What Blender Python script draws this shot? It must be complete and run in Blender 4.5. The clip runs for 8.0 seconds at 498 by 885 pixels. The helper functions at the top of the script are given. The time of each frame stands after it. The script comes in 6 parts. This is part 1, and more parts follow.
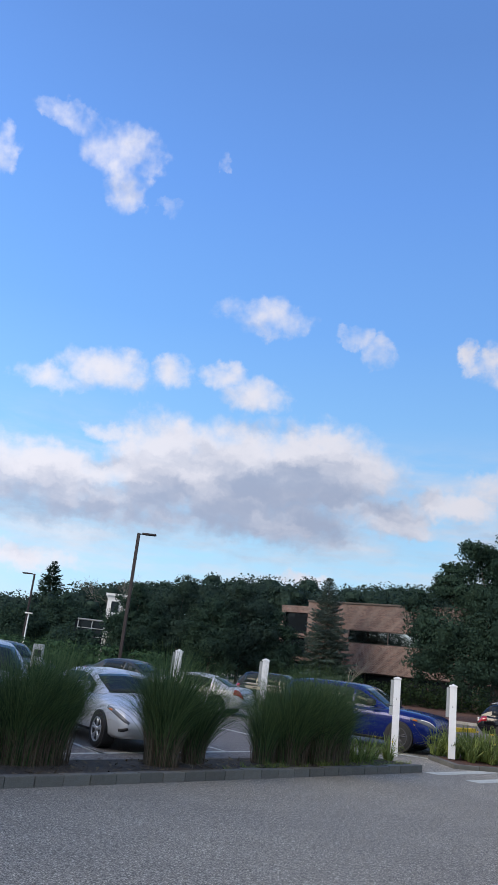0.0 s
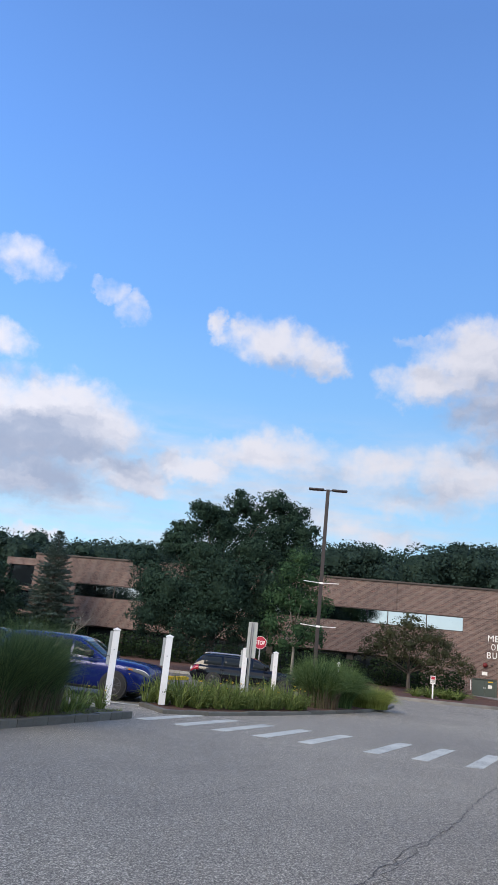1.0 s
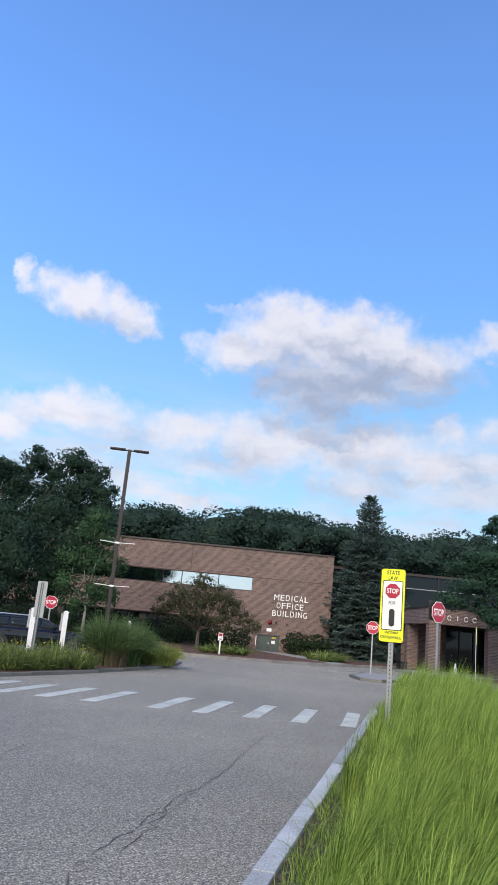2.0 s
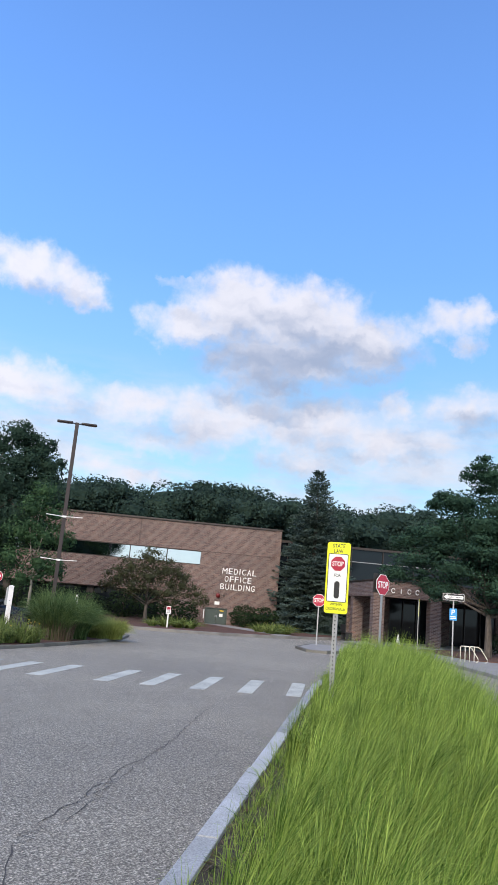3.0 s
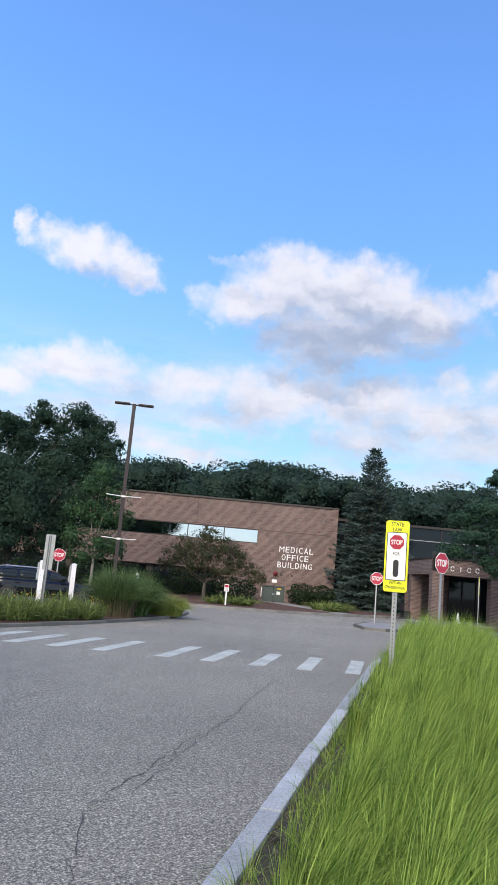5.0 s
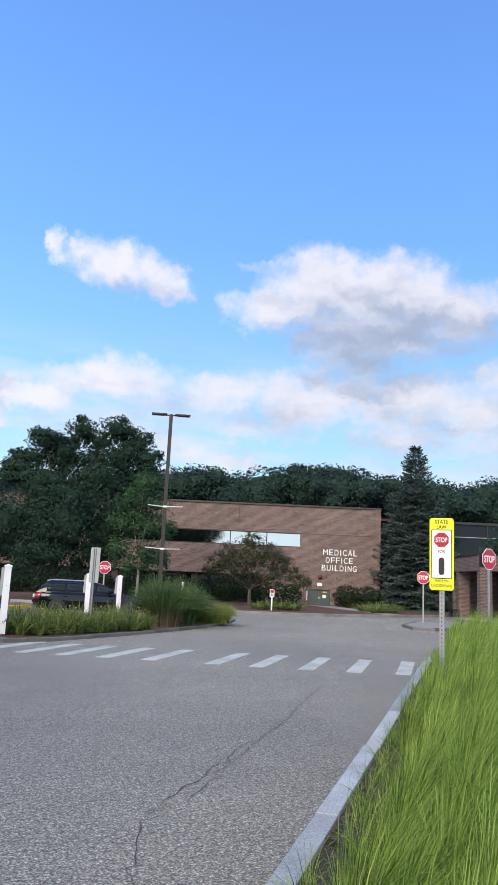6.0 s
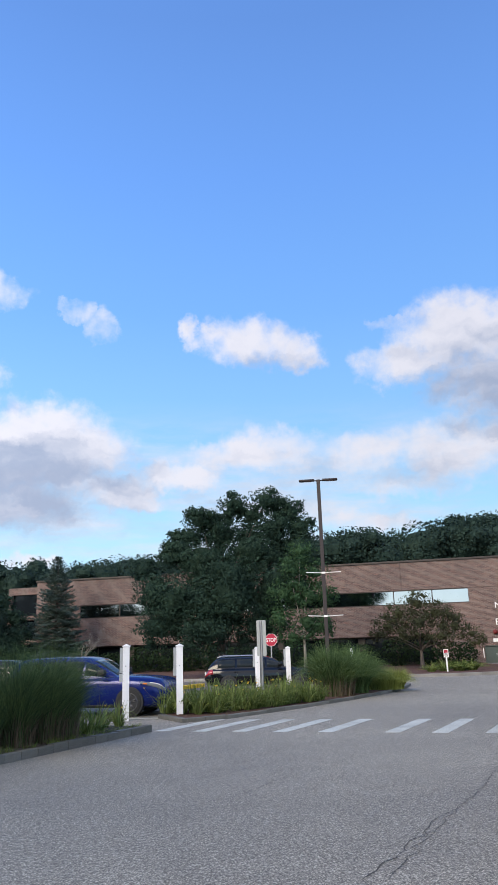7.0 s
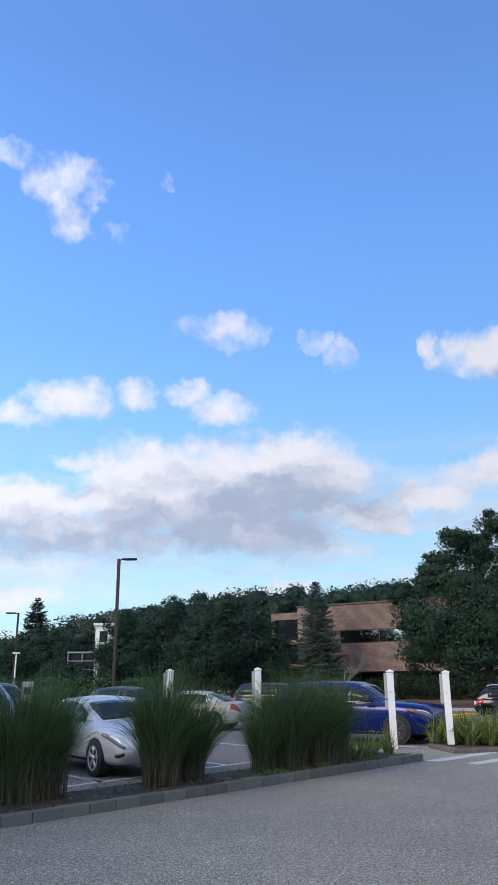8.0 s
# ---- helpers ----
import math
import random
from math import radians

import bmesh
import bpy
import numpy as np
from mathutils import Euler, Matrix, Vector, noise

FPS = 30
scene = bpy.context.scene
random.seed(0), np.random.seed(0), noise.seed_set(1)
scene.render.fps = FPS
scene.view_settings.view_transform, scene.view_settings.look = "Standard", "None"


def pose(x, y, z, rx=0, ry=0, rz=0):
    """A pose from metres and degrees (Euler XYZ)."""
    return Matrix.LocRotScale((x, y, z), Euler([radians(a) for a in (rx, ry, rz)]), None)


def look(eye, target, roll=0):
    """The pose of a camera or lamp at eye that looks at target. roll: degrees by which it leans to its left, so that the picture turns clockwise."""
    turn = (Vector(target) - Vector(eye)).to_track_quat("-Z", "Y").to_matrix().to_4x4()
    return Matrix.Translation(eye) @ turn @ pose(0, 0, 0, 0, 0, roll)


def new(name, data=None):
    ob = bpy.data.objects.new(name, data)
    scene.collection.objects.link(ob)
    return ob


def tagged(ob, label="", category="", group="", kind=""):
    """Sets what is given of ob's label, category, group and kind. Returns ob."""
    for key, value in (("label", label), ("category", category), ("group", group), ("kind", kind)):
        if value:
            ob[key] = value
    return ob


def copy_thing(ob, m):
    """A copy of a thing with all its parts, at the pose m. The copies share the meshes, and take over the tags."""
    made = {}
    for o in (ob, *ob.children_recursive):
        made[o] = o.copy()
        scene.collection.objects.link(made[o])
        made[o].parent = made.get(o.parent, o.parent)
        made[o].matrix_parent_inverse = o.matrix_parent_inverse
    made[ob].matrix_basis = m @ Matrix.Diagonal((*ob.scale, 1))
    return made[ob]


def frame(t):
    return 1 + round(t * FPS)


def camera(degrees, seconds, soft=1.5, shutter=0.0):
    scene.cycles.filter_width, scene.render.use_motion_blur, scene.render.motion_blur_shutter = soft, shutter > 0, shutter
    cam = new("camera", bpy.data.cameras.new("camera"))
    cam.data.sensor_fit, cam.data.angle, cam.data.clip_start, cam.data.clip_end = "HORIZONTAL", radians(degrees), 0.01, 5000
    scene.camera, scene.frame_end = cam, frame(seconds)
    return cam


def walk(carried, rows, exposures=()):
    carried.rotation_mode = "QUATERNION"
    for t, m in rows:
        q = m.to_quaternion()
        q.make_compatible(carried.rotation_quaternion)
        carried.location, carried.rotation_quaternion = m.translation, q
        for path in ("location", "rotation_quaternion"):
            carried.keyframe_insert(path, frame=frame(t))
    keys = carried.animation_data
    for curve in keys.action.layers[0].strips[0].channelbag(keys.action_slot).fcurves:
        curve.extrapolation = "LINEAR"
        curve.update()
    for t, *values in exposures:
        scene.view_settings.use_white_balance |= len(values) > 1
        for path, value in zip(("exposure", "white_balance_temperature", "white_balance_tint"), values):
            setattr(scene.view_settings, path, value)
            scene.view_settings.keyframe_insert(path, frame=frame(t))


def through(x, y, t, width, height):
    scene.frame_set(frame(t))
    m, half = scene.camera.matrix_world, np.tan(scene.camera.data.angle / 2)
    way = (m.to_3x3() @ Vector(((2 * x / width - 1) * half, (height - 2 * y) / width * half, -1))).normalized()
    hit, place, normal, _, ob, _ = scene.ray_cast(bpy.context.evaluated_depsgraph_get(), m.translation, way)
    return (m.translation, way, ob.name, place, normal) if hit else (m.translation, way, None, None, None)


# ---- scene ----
cam = camera(37.0, 8.0, soft=1.6, shutter=0.0)
PATH = [
    (0, (-0.164, 0.011, 1.737), (-0.2664, 1.9253, 2.3076), 6.55),
    (0.2, (-0.135, 0.022, 1.724), (-0.1204, 1.9408, 2.2874), 6.67),
    (0.5, (-0.092, 0.038, 1.705), (0.1593, 1.9447, 2.2545), 6.36),
    (1, (-0.045, 0.033, 1.705), (0.5358, 1.8721, 2.2365), 6.07),
    (1.2, (-0.018, 0.024, 1.715), (0.6834, 1.8223, 2.2391), 5.91),
    (1.5, (0.022, 0.011, 1.730), (0.8696, 1.7493, 2.2415), 5.75),
    (2, (0.070, 0.010, 1.705), (1.1315, 1.6354, 2.1873), 5.41),
    (2.2, (0.072, 0.008, 1.703), (1.1764, 1.6069, 2.1754), 5.26),
    (3.3, (0.083, -0.005, 1.695), (1.2724, 1.5492, 2.1070), 5.12),
    (3.5, (0.077, -0.008, 1.697), (1.2608, 1.5530, 2.1001), 5.28),
    (4, (0.063, -0.008, 1.698), (1.2220, 1.5751, 2.0834), 5.47),
    (4.5, (0.057, 0.002, 1.699), (1.1796, 1.6162, 2.0680), 5.59),
    (5.8, (0.053, -0.011, 1.696), (1.0554, 1.6814, 2.0567), 3.38),
    (6, (0.052, -0.013, 1.695), (1.0390, 1.6873, 2.0618), 2.72),
    (6.3, (0.030, -0.002, 1.690), (0.9538, 1.7272, 2.0853), 1.05),
    (6.5, (0.016, 0.005, 1.686), (0.8704, 1.7624, 2.1113), -0.15),
    (7, (-0.000, -0.047, 1.673), (0.6166, 1.7788, 2.2063), -1.82),
    (7.2, (-0.017, -0.033, 1.683), (0.5162, 1.8136, 2.2376), -1.60),
    (7.5, (-0.042, -0.011, 1.698), (0.2971, 1.8724, 2.2794), -1.06),
    (8, (-0.034, -0.002, 1.655), (-0.0619, 1.9032, 2.2627), -0.48),
]
walk(cam, [(t, look(eye, target, roll)) for t, eye, target, roll in PATH],
     exposures=[(0, -0.08), (1, 0.07), (2, 0.2), (3.5, 0.28), (4.5, 0.28), (6, 0.27), (7, 0.16), (8, 0.06)])

# ---- world, sun ----
SUN_AZ, SUN_EL = -128.0, 30.0  # degrees clockwise from +y, and above the horizon

world = bpy.data.worlds.new("world")
scene.world = world
world.use_nodes = True
wt = world.node_tree
wt.nodes.clear()


def node(tree, kind, sets=(), **inputs):
    """A node with attributes from sets and inputs by index (i0, i1 ...): a socket to link or a value."""
    n = tree.nodes.new(kind)
    sets = dict(sets)
    if "operation" in sets:
        n.operation = sets["operation"]
    if "use_clamp" in sets:
        n.use_clamp = sets["use_clamp"]
    if "interpolation_type" in sets:
        n.interpolation_type = sets["interpolation_type"]
    if "node_tree" in sets:
        n.node_tree = sets["node_tree"]
    for key, value in inputs.items():
        s = n.inputs[int(key[1:])]
        if isinstance(value, bpy.types.NodeSocket):
            tree.links.new(value, s)
        else:
            s.default_value = value
    return n


def calc(tree, op, a, b=0.0, c=0.0, clamp=False):
    return node(tree, "ShaderNodeMath", {"operation": op, "use_clamp": clamp}, i0=a, i1=b, i2=c).outputs[0]


def vec(tree, op, a, b=(0, 0, 0)):
    n = node(tree, "ShaderNodeVectorMath", {"operation": op}, i0=a)
    if op == "SCALE":
        n.inputs["Scale"].default_value = b
    elif isinstance(b, bpy.types.NodeSocket):
        tree.links.new(b, n.inputs[1])
    else:
        n.inputs[1].default_value = b
    return n.outputs["Value"] if op in ("DOT_PRODUCT", "LENGTH") else n.outputs[0]


def mixed(tree, f, a, b, blend="MIX"):
    n = tree.nodes.new("ShaderNodeMix")
    n.data_type, n.blend_type = "RGBA", blend
    for s, value in ((n.inputs[0], f), (n.inputs[6], a), (n.inputs[7], b)):
        if isinstance(value, bpy.types.NodeSocket):
            tree.links.new(value, s)
        else:
            s.default_value = value
    return n.outputs[2]


def ramp(tree, f, stops, mode="LINEAR"):
    n = tree.nodes.new("ShaderNodeValToRGB")
    tree.links.new(f, n.inputs[0])
    e = n.color_ramp.elements
    n.color_ramp.interpolation = mode
    while len(e) < len(stops):
        e.new(0.5)
    for el, (p, c) in zip(e, stops):
        el.position, el.color = p, (*c, 1) if len(c) == 3 else c
    return n.outputs[0]


def step(tree, f, lo, hi):
    n = node(tree, "ShaderNodeMapRange", {"interpolation_type": "SMOOTHSTEP"}, i0=f, i1=lo, i2=hi)
    return n.outputs[0]


# clouds: puffs of azimuth, elevation, half width, half height, in degrees
WISPS = [(-21.7, 37.3, 3.1, 0.9), (-17.2, 36.1, 3.7, 1.8), (-16.2, 33.8, 1.9, 1.8), (-12.4, 33.0, 1.2, 0.8), (-26.8, 33.7, 1.3, 1.8),
         (-2.7, 26.2, 3.8, 1.5), (4.7, 25.3, 1.3, 0.9), (6.8, 24.2, 1.6, 1.2), (-8.1, 36.5, 0.55, 0.65), (30.4, 23.9, 1.5, 0.6)]
ROW = [(-19.3, 19.0, 3.2, 1.1), (-15.1, 20.4, 3.8, 1.7), (-9.7, 21.1, 1.8, 1.3), (-5.6, 21.4, 2.3, 1.1), (-3.1, 20.3, 2.9, 1.5), (-14.3, 15.9, 2.0, 0.7)]
BANK = [(-26.2, 10.9, 8.5, 2.6), (-18.0, 12.4, 6.6, 2.4), (-9.5, 13.8, 4.9, 4.3), (-3.7, 13.6, 8.0, 4.8), (2.5, 14.7, 7.4, 4.0), (-1.1, 10.9, 8.7, 2.2),
        (-13.0, 10.7, 8.7, 1.8), (8.4, 12.1, 3.8, 1.9), (12.8, 12.9, 4.2, 1.4), (18.5, 14.6, 4.9, 1.5), (9.5, 11.1, 2.6, 0.9), (-18.8, 5.8, 4.5, 1.0), (2.4, 6.7, 2.4, 0.5)]
MIDDLE = [(15.7, 23.4, 2.5, 0.9), (19.0, 23.1, 4.4, 2.0), (22.8, 22.2, 2.8, 1.5), (13.8, 23.7, 0.9, 1.2), (31.8, 20.8, 4.3, 1.9), (35.5, 22.3, 5.6, 3.2),
          (40.7, 21.8, 6.5, 3.4), (45.4, 20.2, 5.6, 2.8), (39.2, 18.7, 7.0, 2.6), (38.4, 17.1, 4.1, 1.5)]
LOW = [(51.9, 22.1, 2.6, 1.1), (54.1, 22.3, 1.7, 1.2), (54.0, 20.4, 1.2, 0.7), (54.3, 15.7, 3.2, 1.5), (48.5, 15.9, 1.4, 1.1), (20.1, 14.8, 4.6, 1.5),
       (28.4, 14.1, 4.0, 1.5), (35.1, 14.0, 7.1, 2.1), (42.3, 13.8, 5.3, 2.1), (48.1, 12.6, 5.5, 1.5), (31.4, 11.7, 4.2, 1.0), (41.6, 11.2, 4.6, 0.9), (25.5, 9.5, 2.2, 0.7), (28.6, 8.8, 3.0, 0.6)]
# unseen clouds added behind and overhead to whiten fill light and reflections
BEYOND = [(-75, 26, 26, 11), (-112, 38, 30, 16), (-155, 28, 34, 14), (172, 40, 34, 18), (135, 26, 30, 13), (100, 40, 26, 15), (76, 17, 9, 3), (-60, 62, 60, 9), (60, 66, 70, 9), (170, 66, 70, 10)]

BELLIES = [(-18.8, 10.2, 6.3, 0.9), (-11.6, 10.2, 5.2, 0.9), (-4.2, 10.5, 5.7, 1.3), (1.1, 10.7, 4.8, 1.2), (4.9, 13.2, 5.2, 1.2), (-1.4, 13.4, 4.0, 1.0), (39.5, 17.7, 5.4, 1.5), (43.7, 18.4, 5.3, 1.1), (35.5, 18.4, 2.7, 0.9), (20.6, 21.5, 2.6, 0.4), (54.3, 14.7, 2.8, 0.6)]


def puffs(name, rows):
    """A node group: how deep a place on the sky lies inside the puffs."""
    grp = bpy.data.node_groups.new(name, "ShaderNodeTree")
    grp.interface.new_socket("place", in_out="INPUT", socket_type="NodeSocketVector")
    grp.interface.new_socket("density", in_out="OUTPUT", socket_type="NodeSocketFloat")
    g_in, g_out = grp.nodes.new("NodeGroupInput"), grp.nodes.new("NodeGroupOutput")
    dens = None
    for az, el, w, h, gain in rows:
        p = vec(grp, "MULTIPLY", vec(grp, "SUBTRACT", g_in.outputs[0], (az, el, 0)), (1 / w, 1 / h, 0))
        d = calc(grp, "SUBTRACT", 1.0, vec(grp, "DOT_PRODUCT", p, p))
        g = min(1.0, gain + 0.14 * h)
        d = calc(grp, "MAXIMUM", d, -1.6)
        d = calc(grp, "MINIMUM", calc(grp, "MULTIPLY", d, g), calc(grp, "MULTIPLY", d, max(g, 0.62)))
        dens = d if dens is None else calc(grp, "SMOOTH_MAX", dens, d, 0.1)
    grp.links.new(dens, g_out.inputs[0])
    return grp


way = wt.nodes.new("ShaderNodeTexCoord").outputs["Generated"]
xyz = node(wt, "ShaderNodeSeparateXYZ", i0=way)
azim = calc(wt, "MULTIPLY", calc(wt, "ARCTAN2", xyz.outputs[0], xyz.outputs[1]), 57.29578)
elev = calc(wt, "MULTIPLY", calc(wt, "ARCSINE", xyz.outputs[2]), 57.29578)
flat = node(wt, "ShaderNodeCombineXYZ", i0=azim, i1=elev).outputs[0]
curl = node(wt, "ShaderNodeTexNoise", i0=flat, i2=0.28, i3=4.0, i4=0.55)
curl2 = node(wt, "ShaderNodeTexNoise", i0=flat, i2=0.75, i3=5.0, i4=0.62)
warp = vec(wt, "ADD", flat, vec(wt, "MULTIPLY", vec(wt, "SUBTRACT", curl.outputs["Color"], (0.5, 0.5, 0.5)), (2.4, 1.5, 0)))
warp = vec(wt, "ADD", warp, vec(wt, "MULTIPLY", vec(wt, "SUBTRACT", curl2.outputs["Color"], (0.5, 0.5, 0.5)), (2.6, 1.7, 0)))
LAYERS = ((WISPS, 0.1), (ROW, 0.3), (BANK, 0.5), (MIDDLE, 0.42), ([(az, el, w * 1.08, h * 1.25) for az, el, w, h in LOW], 0.26), (BEYOND, 0.42))
density = puffs("cloud_density", [(*row, g) for rows, g in LAYERS for row in rows])
here = node(wt, "ShaderNodeGroup", {"node_tree": density}, i0=warp).outputs[0]
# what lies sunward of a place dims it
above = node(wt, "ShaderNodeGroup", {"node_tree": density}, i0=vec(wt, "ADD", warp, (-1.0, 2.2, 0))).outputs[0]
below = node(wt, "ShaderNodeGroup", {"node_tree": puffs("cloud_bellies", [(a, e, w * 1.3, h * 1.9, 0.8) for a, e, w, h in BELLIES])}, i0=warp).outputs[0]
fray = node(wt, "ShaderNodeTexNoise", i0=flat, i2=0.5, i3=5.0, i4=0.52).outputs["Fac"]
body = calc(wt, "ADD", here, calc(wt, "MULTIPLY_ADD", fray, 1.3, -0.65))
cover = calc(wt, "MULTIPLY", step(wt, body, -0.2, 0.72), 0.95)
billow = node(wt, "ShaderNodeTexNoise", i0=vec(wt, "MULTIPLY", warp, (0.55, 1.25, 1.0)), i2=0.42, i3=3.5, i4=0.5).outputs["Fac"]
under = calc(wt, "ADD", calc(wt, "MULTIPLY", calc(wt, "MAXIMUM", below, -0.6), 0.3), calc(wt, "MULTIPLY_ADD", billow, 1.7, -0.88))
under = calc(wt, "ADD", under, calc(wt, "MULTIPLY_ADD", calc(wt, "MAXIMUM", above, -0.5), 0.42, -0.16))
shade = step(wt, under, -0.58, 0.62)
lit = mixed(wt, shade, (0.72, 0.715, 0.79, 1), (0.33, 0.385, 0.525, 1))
# a thin veil low over the horizon
thin = node(wt, "ShaderNodeTexNoise", i0=vec(wt, "MULTIPLY", flat, (0.07, 0.3, 1.0)), i2=1.0, i3=6.0, i4=0.6).outputs["Fac"]
band = calc(wt, "MULTIPLY", step(wt, elev, 1.0, 8.0), calc(wt, "SUBTRACT", 1.0, step(wt, elev, 12.0, 19.0)))
veil = calc(wt, "MULTIPLY", calc(wt, "MULTIPLY", step(wt, thin, 0.36, 0.66), band), 0.75)

sky = wt.nodes.new("ShaderNodeTexSky")
sky.sky_type, sky.sun_disc = "NISHITA", False
sky.sun_elevation, sky.sun_rotation = radians(SUN_EL), radians(SUN_AZ)
sky.air_density, sky.dust_density, sky.ozone_density = 1.0, 0.6, 2.5
SKY = 0.13
tone = ramp(wt, calc(wt, "DIVIDE", elev, 90.0, clamp=True), [(0.0, (0.52, 0.75, 0.93)), (0.09, (0.40, 0.71, 0.97)), (0.17, (0.275, 0.58, 0.97)), (0.28, (0.18, 0.435, 0.95)), (0.39, (0.14, 0.345, 0.87)), (0.5, (0.11, 0.265, 0.69)), (1.0, (0.07, 0.17, 0.5))])
clear = mixed(wt, 0.8, sky.outputs[0], vec(wt, "SCALE", tone, 1.0 / SKY))
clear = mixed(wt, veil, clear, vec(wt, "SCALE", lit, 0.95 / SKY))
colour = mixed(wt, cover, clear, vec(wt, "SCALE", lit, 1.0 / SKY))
towards = vec(wt, "DOT_PRODUCT", way, (math.sin(radians(SUN_AZ)), math.cos(radians(SUN_AZ)), 0.0))
glow = calc(wt, "MULTIPLY_ADD", calc(wt, "ADD", towards, 0.95, clamp=True), 0.44, 1.0)
back = node(wt, "ShaderNodeBackground", i0=vec(wt, "MULTIPLY", colour, node(wt, "ShaderNodeCombineXYZ", i0=glow, i1=glow, i2=glow).outputs[0]), i1=SKY)
wt.links.new(back.outputs[0], node(wt, "ShaderNodeOutputWorld").inputs[0])

sun = new("sun", bpy.data.lights.new("sun", "SUN"))
sun.data.energy, sun.data.angle, sun.data.color = 3.0, radians(35), (1.0, 0.86, 0.68)
a, e = radians(SUN_AZ), radians(SUN_EL)
sun.matrix_world = look((0, 0, 60), (-60 * math.sin(a) * math.cos(e), -60 * math.cos(a) * math.cos(e), 60 - 60 * math.sin(e)))

# ---- materials ----
def material(name, rough=0.7, metal=0.0, **more):
    m = bpy.data.materials.new(name)
    m.use_nodes = True
    b = m.node_tree.nodes["Principled BSDF"]
    b.inputs["Roughness"].default_value, b.inputs["Metallic"].default_value = rough, metal
    for key, value in more.items():
        b.inputs[key.replace("_", " ")].default_value = value
    return m, m.node_tree, b


def place_of(t):
    return t.nodes.new("ShaderNodeTexCoord").outputs["Object"]


def noise_tex(t, v, scale, detail=4.0, rough=0.55):
    return node(t, "ShaderNodeTexNoise", i0=v, i2=scale, i3=detail, i4=rough).outputs["Fac"]


def bump(t, b, height, strength, distance):
    n = t.nodes.new("ShaderNodeBump")
    n.inputs["Strength"].default_value, n.inputs["Distance"].default_value = strength, distance
    t.links.new(height, n.inputs["Height"])
    t.links.new(n.outputs[0], b.inputs["Normal"])


def plain(name, colour, rough=0.5, metal=0.0, wear=0.12, scale=6.0, relief=0.0, **more):
    """A painted, moulded or cast surface with faint mottling at two scales."""
    m, t, b = material(name, rough, metal, **more)
    v = place_of(t)
    f = calc(t, "ADD", calc(t, "MULTIPLY", noise_tex(t, v, scale), 0.6), calc(t, "MULTIPLY", noise_tex(t, v, scale * 9), 0.4))
    lo, hi = [c * (1 - wear) for c in colour], [min(1, c * (1 + wear)) for c in colour]
    t.links.new(ramp(t, f, [(0.3, lo), (0.7, hi)]), b.inputs["Base Color"])
    if relief:
        bump(t, b, noise_tex(t, v, scale * 14), relief, 0.01)
    return m


def asphalt_mat(name, base, seed):
    m, t, b = material(name, 0.88)
    v = vec(t, "ADD", place_of(t), (seed, seed * 2.0, 0))
    broad = noise_tex(t, v, 0.22, 5, 0.6)
    mid = noise_tex(t, v, 2.3, 4, 0.6)
    grit = noise_tex(t, v, 56, 2, 0.65)
    fine = noise_tex(t, v, 125, 2, 0.75)
    c = ramp(t, grit, [(0.36, [x * 0.12 for x in base]), (0.5, [x * 0.95 for x in base]), (0.63, [x * 3.6 for x in base])])
    c = mixed(t, 0.45, c, ramp(t, fine, [(0.38, [x * 0.25 for x in base]), (0.5, base), (0.62, [x * 2.2 for x in base])]))
    coarse = noise_tex(t, v, 20, 3, 0.75)
    c = mixed(t, 1.0, c, ramp(t, coarse, [(0.36, (0.6, 0.59, 0.62)), (0.5, (0.98, 0.98, 0.98)), (0.64, (1.48, 1.48, 1.52))]), "MULTIPLY")
    c = mixed(t, 1.0, c, ramp(t, broad, [(0.3, (0.82, 0.82, 0.83)), (0.7, (1.14, 1.13, 1.1))]), "MULTIPLY")
    c = mixed(t, 1.0, c, ramp(t, mid, [(0.3, (0.9, 0.9, 0.9)), (0.7, (1.08, 1.08, 1.08))]), "MULTIPLY")
    t.links.new(c, b.inputs["Base Color"])
    bump(t, b, grit, 0.3, 0.008)
    return m


def brick_mat(name, one, two, mortar):
    m, t, b = material(name, 0.85)
    v = node(t, "ShaderNodeSeparateXYZ", i0=place_of(t))
    along = calc(t, "ADD", v.outputs[0], v.outputs[1])
    flat = node(t, "ShaderNodeCombineXYZ", i0=along, i1=v.outputs[2]).outputs[0]
    n = node(t, "ShaderNodeTexBrick", i0=flat, i1=(*one, 1), i2=(*two, 1), i3=(*mortar, 1))
    for key, value in (("Scale", 1.0), ("Mortar Size", 0.011), ("Mortar Smooth", 0.2), ("Bias", -0.1), ("Brick Width", 0.255), ("Row Height", 0.085)):
        n.inputs[key].default_value = value
    patch = noise_tex(t, flat, 0.35, 5, 0.6)
    spot = noise_tex(t, vec(t, "MULTIPLY", flat, (1.0, 3.5, 1.0)), 1.6, 3, 0.6)
    c = mixed(t, 1.0, n.outputs[0], ramp(t, patch, [(0.3, (0.8, 0.8, 0.82)), (0.7, (1.15, 1.12, 1.1))]), "MULTIPLY")
    c = mixed(t, 1.0, c, ramp(t, spot, [(0.35, (0.86, 0.85, 0.86)), (0.62, (1.05, 1.04, 1.03)), (0.72, (1.25, 1.02, 0.98))]), "MULTIPLY")
    t.links.new(c, b.inputs["Base Color"])
    bump(t, b, n.outputs[1], -0.6, 0.008)
    return m


